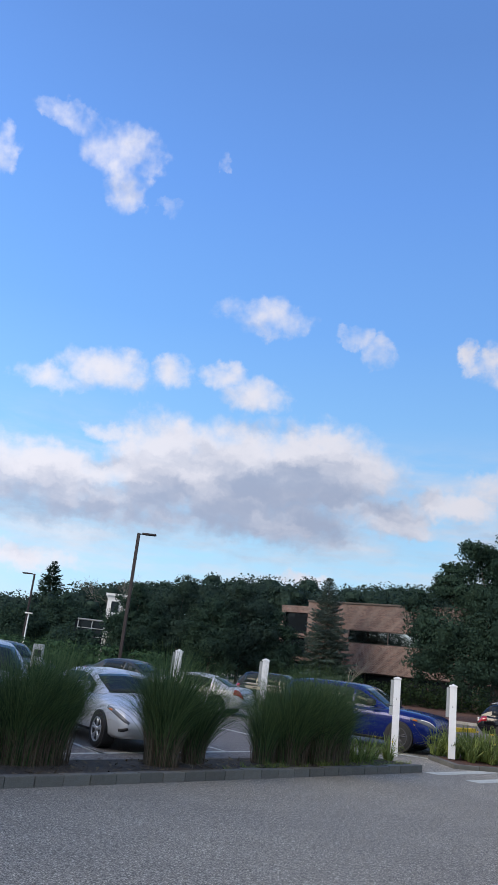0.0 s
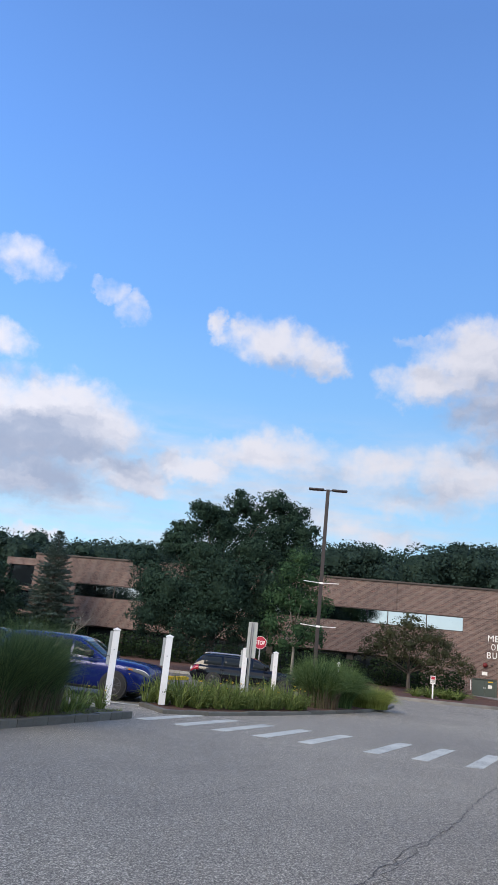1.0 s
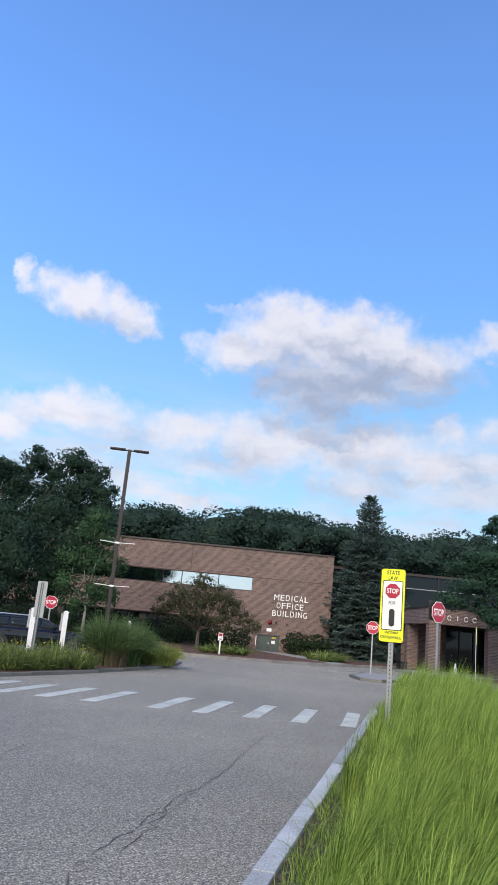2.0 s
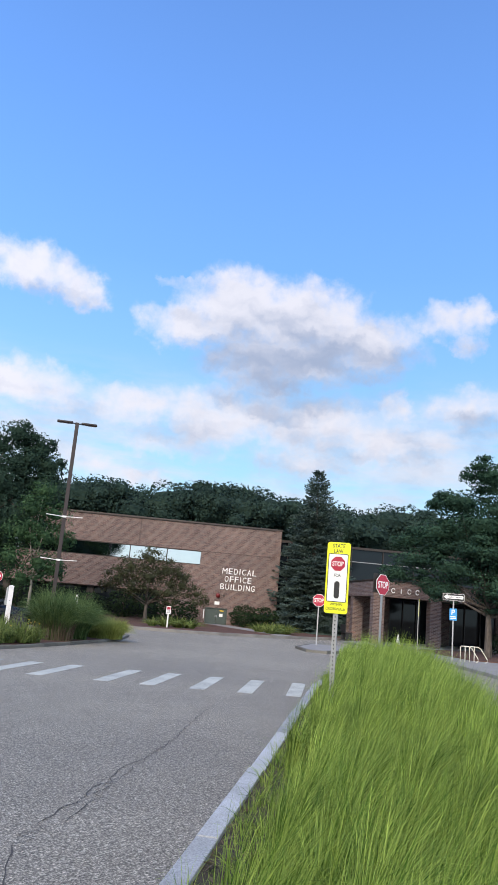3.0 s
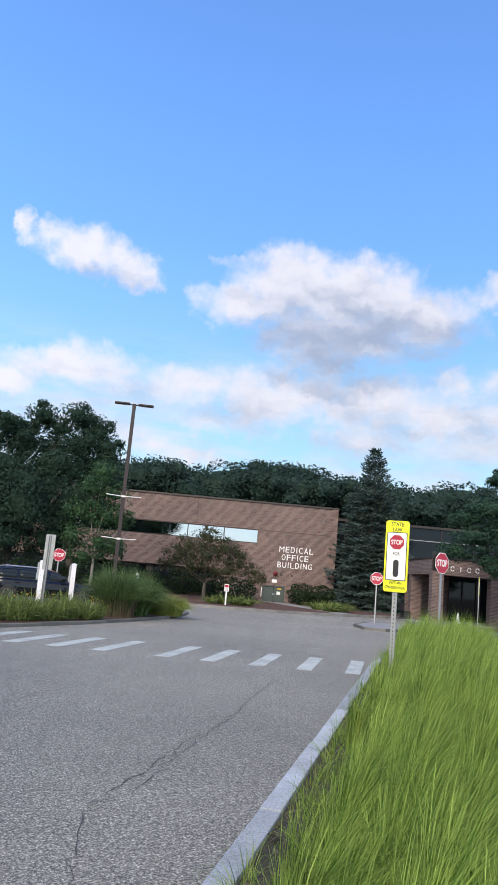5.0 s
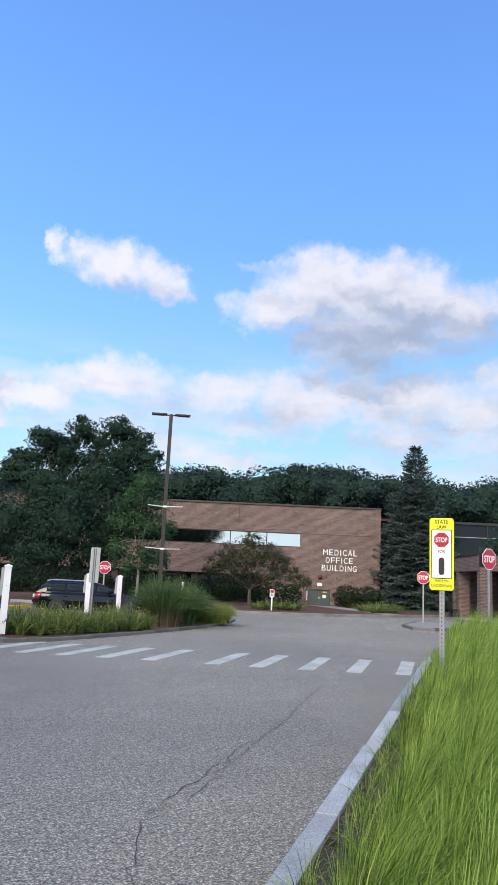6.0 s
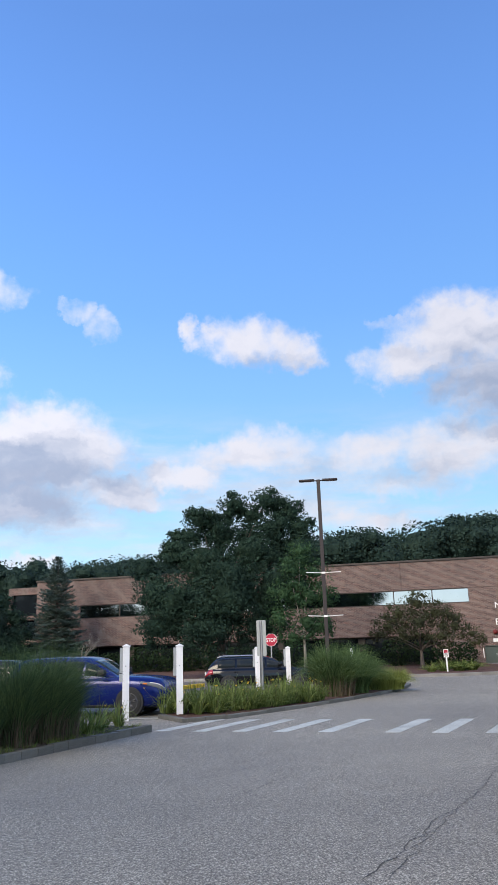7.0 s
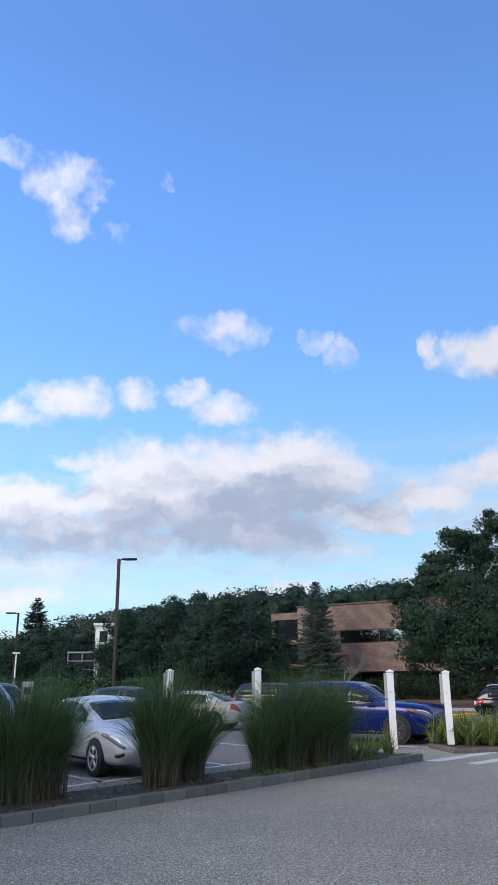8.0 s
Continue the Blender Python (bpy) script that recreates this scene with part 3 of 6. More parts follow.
part("back_wall", boxed(((T, -DEEP, 0), (LEN - T, -DEEP + T, TOP))), BRICK, office)
part("roof", boxed(((T, -DEEP + T, 6.9), (LEN - T, -T, 7.1))), DARKMETAL, office)
part("floor_slab", boxed(((T, -DEEP + T, 3.2), (LEN - T, -1.5, 3.5))), CONCRETE, office)
part("corner_pilaster", boxed(((-0.04, -0.5, 0), (0.42, 0.07, TOP)), bevel=0.01), BRICK, office)
part("coping", boxed(((-0.08, -T - 0.05, TOP), (LEN + 0.08, 0.09, TOP + 0.14)), ((-0.08, -DEEP, TOP), (T + 0.05, -T - 0.05, TOP + 0.14)), bevel=0.015), DARKMETAL, office, "dark metal coping")
part("movement_joint", boxed(((10.95, -0.02, 5.6), (10.98, 0.004, TOP))), DARKMETAL, office)
part("movement_joint", boxed(((0.45, -0.02, 5.52), (6.1, 0.005, 5.545))), DARKMETAL, office)
ribbon = part("ribbon_window", boxed(((6.13, -0.16, 5.48), (37.3, -0.04, 5.55)), ((6.13, -0.16, 4.47), (37.3, -0.04, 4.53))), DARKMETAL, office, "dark metal ribbon window frame")
x = 6.13
for w in (2.63, 2.84, 6.8, 2.9, 2.9, 3.1, 3.1, 3.4, 3.5):
    part("pane", boxed(((x + 0.03, -0.12, 4.53), (x + w - 0.03, -0.10, 5.48))), SKYGLASS, ribbon)
    part("mullion", boxed(((x + w - 0.04, -0.16, 4.53), (x + w + 0.02, -0.05, 5.48))), DARKMETAL, ribbon)
    x += w
lower = part("lower_glazing", boxed(((9.0, -0.75, 2.1), (LEN, -0.6, 2.22)), ((9.0, -0.75, 0.0), (LEN, -0.6, 0.35))), DARKMETAL, office, "dark recessed ground-floor glazing frame")
for k in range(12):
    x0 = 9.0 + k * 2.69
    part("pane", boxed(((x0 + 0.05, -0.7, 0.35), (x0 + 2.6, -0.67, 2.1))), DARKGLASS, lower)
    part("mullion", boxed(((x0 + 2.6, -0.75, 0.35), (x0 + 2.7, -0.62, 2.1))), DARKMETAL, lower)
for k in range(5):
    part("column", boxed(((14.0 + 6.2 * k, -0.58, 0), (14.5 + 6.2 * k, -0.3, 2.22))), DARKMETAL, office)
frame_part = part("door_frame", boxed(((3.72, -0.2, 0), (3.77, -0.02, 1.36)), ((5.37, -0.2, 0), (5.42, -0.02, 1.36)), ((3.77, -0.2, 1.3), (5.37, -0.02, 1.36))), DOORGREEN, office)
for k in (0, 1):
    leaf = part("door", box(bmesh.new(), (3.78 + 0.8 * k, -0.14, 0.14), (4.56 + 0.8 * k, -0.09, 1.29), 0.008), DOORGREEN, office, "grey-green metal utility door")
    part("door_handle", boxed(((4.48 + 0.1 * k, -0.09, 0.66), (4.54 + 0.1 * k, -0.04, 0.8)), bevel=0.01), GALV, leaf)
part("notice", boxed(((4.05, -0.088, 0.72), (4.32, -0.08, 0.95))), WHITE, office)
part("notice", boxed(((4.0, -0.088, 1.12), (4.3, -0.08, 1.2))), YELLOW, office)
bell = bmesh.new()
bmesh.ops.create_cone(bell, cap_ends=True, segments=18, radius1=0.17, radius2=0.14, depth=0.12, matrix=pose(4.55, 0.07, 2.3, 90))
part("alarm_bell", bell, plain("bell_red", (0.16, 0.018, 0.018), 0.4), office, "red round alarm bell", True)
part("wall_box", boxed(((4.0, 0, 2.24), (4.16, 0.09, 2.36)), bevel=0.01), DARKMETAL, office)
part("wall_box", boxed(((3.2, 0, 2.2), (3.32, 0.08, 2.3)), bevel=0.01), DARKMETAL, office)
part("wall_plate", boxed(((4.38, 0, 1.6), (4.76, 0.03, 1.84)), bevel=0.006), WHITE, office)
part("conduit", boxed(((5.48, 0, 0.5), (5.54, 0.06, 1.2)), bevel=0.01), WHITE, office)
# lower wing behind the far end of the long facade
part("annex_wall", boxed(((LEN, -9, 6.75), (LEN + 3.4, -1.2, 7.35))), BRICK, office)
part("annex_glazing", boxed(((LEN, -8.8, 0), (LEN + 3.3, -1.6, 6.75))), DARKGLASS, office)
for z in (2.6, 4.6):
    part("annex_beam", boxed(((LEN, -9, z), (LEN + 3.4, -1.2, z + 0.35))), BRICK, office)
part("annex_post", boxed(((LEN + 3.1, -1.55, 0), (LEN + 3.4, -1.21, 6.75))), BRICK, office)


def lettering(body, name, height, width, mat, parent, at, depth=0.02, turn=(90, 0, 0), bold=0.0):
    """Raised characters whose middle stands at `at` in the parent's space, as one mesh a letter group."""
    cu = bpy.data.curves.new("glyphs", "FONT")
    cu.body, cu.align_x, cu.align_y, cu.extrude, cu.offset = body, "CENTER", "CENTER", depth / 2, bold
    tmp = bpy.data.objects.new("glyphs", cu)
    scene.collection.objects.link(tmp)
    me = bpy.data.meshes.new_from_object(tmp)
    bpy.data.objects.remove(tmp)
    co = np.empty(len(me.vertices) * 3, np.float32)
    me.vertices.foreach_get("co", co)
    co = co.reshape(-1, 3)
    lo, hi = co.min(0), co.max(0)
    co[:, :2] = (co[:, :2] - (lo + hi)[:2] / 2) / (hi - lo)[:2] * np.array([width, height])
    me.vertices.foreach_set("co", co.ravel())
    me.materials.clear()
    me.materials.append(mat)
    me.name = name
    ob = new(name, me)
    ob.parent = parent
    ob.matrix_local = pose(*at, *turn)
    return ob


building_sign = thing("building_sign", "raised white metal letters fixed on brick wall", "sign", (38.2, 44.82, 0), FA)
for word, u0, u1, z in (("MEDICAL", 4.38, 1.72, 4.2), ("OFFICE", 4.15, 2.07, 3.6), ("BUILDING", 4.44, 1.76, 3.01)):
    n = len(word)
    widths = [0.45 if c == "I" else 1.25 if c == "M" else 1.0 for c in word]
    unit_w = (u0 - u1) / (sum(widths) + 0.28 * (n - 1))
    x = u0
    for c, w in zip(word, widths):
        cw = unit_w * (w if c != "I" else 0.2)
        lettering(c, "letter", 0.44, cw * 0.96, WHITE, building_sign, (x - unit_w * w / 2, 0.05, z), 0.06, (90, 0, 180), 0.0)
        x -= unit_w * (w + 0.28)

# ---- entrance portico and dark glazed wing ----
wing = thing("glazed_wing", "dark glazed two-storey wing with metal mullions", "building", (38.2, 44.82, 0), FA)
part("glazing", boxed(((-27, -6.0, 0), (-0.2, -5.8, 7.3))), DARKGLASS, wing)
part("roof", boxed(((-27, -14, 7.3), (-0.2, -5.6, 7.5))), DARKMETAL, wing)
part("back_wall", boxed(((-27, -14, 0), (-0.2, -13.7, 7.3))), BRICK, wing)
for k in range(9):
    part("mullion", boxed(((-2.8 * k - 1.6, -5.8, 0), (-2.8 * k - 1.52, -5.7, 7.3))), DARKMETAL, wing)
for z in (3.4, 4.6, 6.2):
    part("transom", boxed(((-27, -5.8, z), (-0.2, -5.72, z + 0.06))), GALV if z > 6 else DARKMETAL, wing)

portico = thing("entrance_portico", "brick entrance portico with square brick columns", "portico", (35.55, 32.3, 0), -32.0)
part("fascia", boxed(((-0.1, 0, 3.0), (16, 0.4, 3.95)), ((-0.1, 0.4, 3.0), (0.3, 8.2, 3.95))), BRICK, portico)
part("coping", boxed(((-0.15, -0.05, 3.95), (16, 0.45, 4.05)), ((-0.15, 0.45, 3.95), (0.35, 8.2, 4.05)), bevel=0.01), DARKMETAL, portico)
part("soffit", boxed(((0.3, 0.4, 3.1), (16, 8.2, 3.2))), DARKMETAL, portico)
for x, y in ((-0.06, 0.04), (3.6, 0.04), (8.6, 0.04), (13.6, 0.04), (-0.06, 5.2)):
    part("column", boxed(((x, y, 0), (x + 0.72, y + 0.72, 3.0)), bevel=0.01), BRICK, portico)
for x0, x1 in ((0.3, 3.4), (6.4, 8.0), (11.5, 16)):
    part("entrance_wall", boxed(((x0, 8.2, 0), (x1, 8.5, 3.95))), BRICK, portico)
part("entrance_glazing", boxed(((3.4, 8.25, 0), (6.4, 8.32, 3.9)), ((8.0, 8.25, 0), (11.5, 8.32, 3.9))), DARKGLASS, portico)
for x in (3.4, 4.4, 5.4, 6.36, 8.0, 9.1, 10.3, 11.46):
    part("mullion", boxed(((x, 8.15, 0), (x + 0.07, 8.25, 3.0))), DARKMETAL, portico)
part("far_wall", boxed(((16, 0, 0), (30, 0.4, 1.0)), ((16, 0, 2.3), (30, 0.4, 3.95)), ((16, 8, 0), (30, 8.4, 3.95))), BRICK, portico)
part("far_glazing", boxed(((16, 0.25, 1.0), (30, 0.3, 2.3))), DARKGLASS, portico)
for k in range(4):
    bm = bmesh.new()
    if k != 1:
        tube(bm, [(1.15 + 0.52 * k + 0.11 * math.cos(a), -0.03, 3.42 + 0.14 * math.sin(a)) for a in [0.3 + j * 0.5 for j in range(12)]], [0.026] * 12, 6)
    else:
        box(bm, (1.64, -0.05, 3.28), (1.69, 0, 3.56))
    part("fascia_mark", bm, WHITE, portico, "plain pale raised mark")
for x in (4.6, 5.3):
    part("fascia_mark", boxed(((x, -0.05, 3.4), (x + 0.34, 0, 3.47))), WHITE, portico)
bench = thing("bench", "dark metal bench under the portico", "bench", (36.2, 35.2, 0.12), 58)
part("seat", boxed(((-0.7, -0.22, 0.4), (0.7, 0.22, 0.46)), bevel=0.01), BLACK, bench)
part("backrest", boxed(((-0.7, 0.2, 0.5), (0.7, 0.25, 0.95)), bevel=0.01), BLACK, bench)
for x in (-0.62, 0.56):
    part("leg", boxed(((x, -0.2, 0), (x + 0.06, 0.2, 0.4))), BLACK, bench)

# ---- far houses seen between the trees ----
def house(at, turn, w, d, h, wall, label):
    t = thing("house", label, "house", at, turn)
    part("wall", boxed(((-w / 2, -d / 2, 0), (w / 2, d / 2, h))), wall, t)
    bm = bmesh.new()
    o = 0.4
    pts = [(-w / 2 - o, -d / 2 - o, h), (w / 2 + o, -d / 2 - o, h), (w / 2 + o, d / 2 + o, h), (-w / 2 - o, d / 2 + o, h), (-w / 2 - o, 0, h + d * 0.38), (w / 2 + o, 0, h + d * 0.38)]
    v = [bm.verts.new(p) for p in pts]
    for f in ((0, 1, 5, 4), (2, 3, 4, 5), (0, 4, 3), (1, 2, 5), (3, 2, 1, 0)):
        bm.faces.new([v[i] for i in f])
    part("roof", bm, plain("slate_roof", (0.06, 0.063, 0.07), 0.8, wear=0.3, scale=3), t)
    for k in range(max(2, int(w / 2.6))):
        x = -w / 2 + (k + 0.5) * w / max(2, int(w / 2.6))
        win = part("window", boxed(((x - 0.5, -d / 2 - 0.04, h - 1.9), (x + 0.5, -d / 2 + 0.02, h - 0.5)), bevel=0.01), WHITE, t)
        part("pane", boxed(((x - 0.42, -d / 2 - 0.06, h - 1.82), (x + 0.42, -d / 2 - 0.045, h - 0.58))), DARKGLASS, win)
    return t


house((-33.8, 95.0, 0), 70, 9, 6.5, 2.6, plain("grey_clapboard", (0.42, 0.43, 0.45), 0.7, wear=0.1), "grey clapboard house with a slate roof")


def porch_house(at, turn):
    """A pale house of which a gable and a railed porch show between the trees."""
    t = thing("house", "white clapboard house with a railed porch among trees", "house", at, turn)
    part("wall", boxed(((-0.75, 0, 0), (0.9, 5, 6.4))), WHITE, t)
    part("roof", boxed(((-0.95, -0.2, 6.4), (1.1, 5.2, 6.62)), bevel=0.03), WHITE, t)
    win = part("window", boxed(((-0.45, -0.05, 4.9), (0.35, 0.02, 6.0)), bevel=0.01), WHITE, t)
    part("pane", boxed(((-0.38, -0.07, 4.97), (0.28, -0.055, 5.93))), DARKGLASS, win)
    porch = part("porch_roof", boxed(((-3.0, -1.6, 4.0), (0.9, -0.02, 4.1)), bevel=0.02), GREYBOX, t, "grey-white porch roof")
    for k in range(4):
        part("porch_post", boxed(((-2.95 + 1.2 * k, -1.55, 0), (-2.88 + 1.2 * k, -1.48, 4.0))), GREYBOX, porch)
    part("porch_rail", boxed(((-2.88, -1.53, 3.3), (0.72, -1.49, 3.36)), ((-2.88, -1.53, 2.6), (0.72, -1.49, 2.66))), GREYBOX, porch)
    # near-black glass colour stands in for the shade behind the porch
    part("porch_wall", boxed(((-3.3, 0.3, 0), (-0.76, 4.8, 4.0))), DARKGLASS, t, "dark shaded wall behind the porch")


porch_house((-14.2, 68.6, 0), 10)

# ---- trees ----
def sight(p):
    """Unit ways to the right and ahead for one standing on the drive and facing p."""
    f = Vector((p[0], p[1])).normalized()
    return Vector((f.y, -f.x)), f


def limbs(rng, trunk_h, r0, tips, lean=(0, 0)):
    bm = bmesh.new()
    top = (lean[0], lean[1], trunk_h)
    tube(bm, [(0, 0, -0.2), (0, 0, 0.05), (lean[0] * 0.4, lean[1] * 0.4, trunk_h * 0.5), top], [r0 * 1.45, r0 * 1.1, r0 * 0.85, r0 * 0.6], 9)
    for tip in tips:
        b = Vector(top) * rng.uniform(0.7, 1.0)
        m = b.lerp(Vector(tip), 0.5) + Vector((rng.normal(0, 0.3), rng.normal(0, 0.3), rng.normal(0.2, 0.2)))
        tube(bm, [b, m, tip], [r0 * 0.42, r0 * 0.26, r0 * 0.08], 6)
    return bm


def cores(rng, blobs, shrink, around=9, up=6):
    """Four-cornered patches over lumpy eggs: the dense inner foliage that closes a crown."""
    th, ph = np.linspace(0, 2 * np.pi, around + 1), np.linspace(-np.pi / 2, np.pi / 2, up + 1)
    d = np.stack([np.cos(ph)[:, None] * np.cos(th), np.cos(ph)[:, None] * np.sin(th), np.repeat(np.sin(ph)[:, None], around + 1, 1)], -1)
    out = []
    for c, r in blobs:
        lump = 1 + 0.16 * np.sin(d[..., :1] * 5 + c[0]) * np.sin(d[..., 1:2] * 6 + c[1]) + 0.12 * np.sin(d[..., 2:] * 9 + c[2])
        p = np.array(c) + d * np.array(r) * lump * shrink
        p[..., 2] = np.maximum(p[..., 2], 0.3)
        out.append(np.stack([p[:-1, :-1], p[:-1, 1:], p[1:, 1:], p[1:, :-1]], 2).reshape(-1, 4, 3))
    return np.concatenate(out)


def broadleaf(name, label, at, trunk, clumps, density, leaf, mat, bark, seed, inner=0.35, depth=1.0, flat=0.88, core=0.5):
    """clumps: right, height, ahead and radius of each part of the crown, as seen from the drive."""
    rng = np.random.default_rng(seed)
    t = thing(name, label, "tree", at)
    right, ahead = sight(at)
    blobs = []
    for a, z, b, r in clumps:
        c = right * a + ahead * b * depth
        blobs.append(((c.x, c.y, z), (r * rng.uniform(0.95, 1.15), r * rng.uniform(0.95, 1.15), r * flat * rng.uniform(0.92, 1.08))))
        for _ in range(6):
            d = unit(rng.normal(0, 1, 3)) * r * 0.88
            q = r * rng.uniform(0.26, 0.46)
            blobs.append(((c.x + d[0], c.y + d[1], z + d[2] * 0.85), (q, q, q * flat * 0.9)))
    part("trunk", limbs(rng, trunk[0], trunk[1], [b[0] for b in blobs[::7]]), bark, t, smooth=True)
    p, n = shell(rng, blobs, density, inner)
    keep = p[:, 2] > 0.25
    quads("crown", np.concatenate([leaf_cards(rng, p[keep], n[keep], leaf), cores(rng, blobs[::7], core), cores(rng, blobs, core * 0.95, 7, 4)]), mat, t)
    return t


broadleaf("oak_tree", "large dark green oak with a broad uneven crown", (12.5, 43.2, 0), (3.4, 0.33),
          [(-3.8, 5.2, 0, 1.4), (-2.5, 8.4, 0.3, 0.55), (-2.9, 7.0, 0, 0.85), (-1.1, 9.3, 0, 0.95), (-0.2, 9.0, 0.5, 0.9), (1.0, 10.2, 0.4, 0.95), (2.9, 10.4, 0, 0.95), (4.3, 9.7, 0.3, 1.05), (4.9, 8.7, 0.2, 0.95), (4.7, 7.5, 0, 1.15), (-1.7, 8.3, 0, 0.7), (0.3, 8.4, 0.3, 1.2), (3.3, 8.6, 0, 1.25), (2.0, 9.5, 0.4, 0.85), (-2.3, 7.6, 0, 1.0),
           (-1.0, 6.8, 0, 1.8), (2.0, 7.4, 0.3, 1.9), (-2.4, 4.4, -0.8, 1.9), (0.8, 4.7, -1.2, 2.2), (3.3, 5.2, -0.4, 1.9), (-3.6, 3.1, 0, 1.4), (-0.8, 2.9, -1.0, 1.7), (2.3, 3.0, -0.6, 1.6), (-4.5, 6.4, 0.2, 0.8)],
          105, 0.092, OAKLEAF, BARK, 11)
broadleaf("locust_tree", "slender light green tree with pale thin branches", (16.15, 39.3, 0), (3.0, 0.09),
          [(0, 6.9, 0, 0.8), (-0.5, 5.9, 0, 0.9), (0.7, 5.7, 0.2, 0.9), (-1.0, 4.6, 0, 1.0), (0.4, 4.4, -0.2, 1.1), (1.3, 4.3, 0, 0.7), (-1.3, 3.3, 0, 0.9), (0.2, 3.0, 0, 1.1), (-0.6, 2.2, 0, 0.8), (1.0, 2.7, 0, 0.8)],
          60, 0.085, LIGHTLEAF, PALEBARK, 12, 0.1, core=0.35)
broadleaf("crabapple_tree", "low spreading bronze-green crabapple tree in mulch", (25.6, 43.0, 0.14), (1.4, 0.13),
          [(0, 4.0, 0, 0.9), (-1.2, 3.4, 0, 1.0), (1.1, 3.4, 0, 1.0), (-2.0, 2.6, 0, 0.9), (2.2, 2.5, 0, 0.9), (0.0, 2.8, -0.4, 1.2), (-1.0, 2.0, -0.3, 0.9), (1.3, 1.9, -0.3, 0.9), (3.2, 2.0, 0, 0.7), (-2.7, 2.1, 0, 0.5), (3.6, 1.5, 0, 0.45), (2.0, 3.1, 0, 0.7)],
          62, 0.075, CRABLEAF, BARK, 13, 0.1, core=0.3)
broadleaf("linden_tree", "large dark green tree overhanging the entrance", (35.2, 23.9, 0.16), (2.6, 0.2),
          [(0, 9.6, 0, 1.4), (-1.6, 8.0, 0, 1.6), (1.6, 8.6, 0.3, 1.8), (-2.8, 6.3, 0, 1.5), (0, 6.7, -0.4, 2.0), (2.4, 6.4, 0, 2.0), (-3.8, 4.8, 0, 1.2), (-1.6, 4.4, -0.5, 1.5), (1.2, 4.4, -0.3, 1.7), (3.4, 4.2, 0, 1.6), (-3.2, 3.6, 0, 0.8), (4.6, 7.4, 0, 1.6), (-4.9, 4.0, 0, 0.9), (-2.4, 3.2, -0.4, 1.0), (0.4, 3.0, 0.6, 1.2), (2.8, 2.8, 0, 1.4), (4.8, 4.6, 0, 1.6), (-4.4, 5.9, 0.4, 0.9), (4.4, 2.6, 0.3, 1.2), (0.8, 3.6, -0.7, 1.4), (2.3, 3.5, -0.8, 1.5), (-0.6, 5.5, -0.9, 1.3), (1.0, 5.3, -1.0, 1.5), (2.9, 5.3, -0.7, 1.5)],
          125, 0.09, LINDENLEAF, BARK, 14, 0.3, 1.0, 0.5)
for i, (x, y, h, r) in enumerate(((-10.2, 58.5, 7.0, 2.3), (-7.0, 59.5, 8.0, 2.4), (-4.4, 58.0, 6.7, 2.2), (-2.3, 59.8, 8.2, 2.4), (0.5, 60.5, 6.3, 1.8))):
    broadleaf("shade_tree", "dense dark green shade tree behind the car park", (x, y, 0), (1.5, 0.16),
              [(0, h - r * 0.4, 0, r * 0.42), (-r * 0.35, h * 0.74, 0.3, r * 0.5), (r * 0.4, h * 0.7, 0, r * 0.5), (-r * 0.55, h * 0.55, 0, r * 0.6), (r * 0.5, h * 0.5, -0.3, r * 0.65), (0, h * 0.42, -0.5, r * 0.8), (-r * 0.6, h * 0.26, 0, r * 0.55), (r * 0.6, h * 0.24, 0, r * 0.55)],
              70, 0.095, WOODLEAF if i % 2 else OAKLEAF, BARK, 20 + i)
for i, (x, y, h, r) in enumerate(((-21.8, 79, 6.6, 3.0), (-15.6, 72, 4.3, 2.3), (-25.5, 76, 5.2, 2.6), (-11.6, 66, 5.4, 2.2), (-19.0, 74, 4.0, 1.9), (-14.6, 57.5, 3.1, 1.6), (-10.4, 60.5, 3.9, 1.6))):
    broadleaf("shade_tree", "dark green tree at the edge of the car park", (x, y, 0), (1.6, 0.2),
              [(0, h - r * 0.4, 0, r * 0.5), (-r * 0.5, h * 0.6, 0, r * 0.7), (r * 0.5, h * 0.62, 0, r * 0.7), (0, h * 0.4, -0.5, r * 0.85), (-r * 0.7, h * 0.25, 0, r * 0.5), (r * 0.7, h * 0.25, 0, r * 0.5)],
              48, 0.125, OAKLEAF, BARK, 40 + i)


# unseen trees added beside the drive to keep this side in soft shade
for i, (x, y, k) in enumerate(((-21.0, 2.0, 1.15), (-16.5, -2.0, 1.15), (-14.0, 3.5, 0.9))):
    broadleaf("shade_tree", "unseen dark green tree added to shade the drive", (x, y, 0), (4.0 * k, 0.3 * k),
              [(a * k, z * k, b * k, r * k) for a, z, b, r in ((0, 10.5, 0, 2.4), (-2.5, 8.5, 0, 2.6), (2.5, 8.6, 0, 2.6), (0, 7.5, 2, 2.8), (0, 6.2, -2, 2.6), (-2.6, 5.2, 0, 2.2), (2.6, 5.2, 0, 2.2))], 16 / k, 0.24 * k ** 0.5, OAKLEAF, BARK, 50 + i)


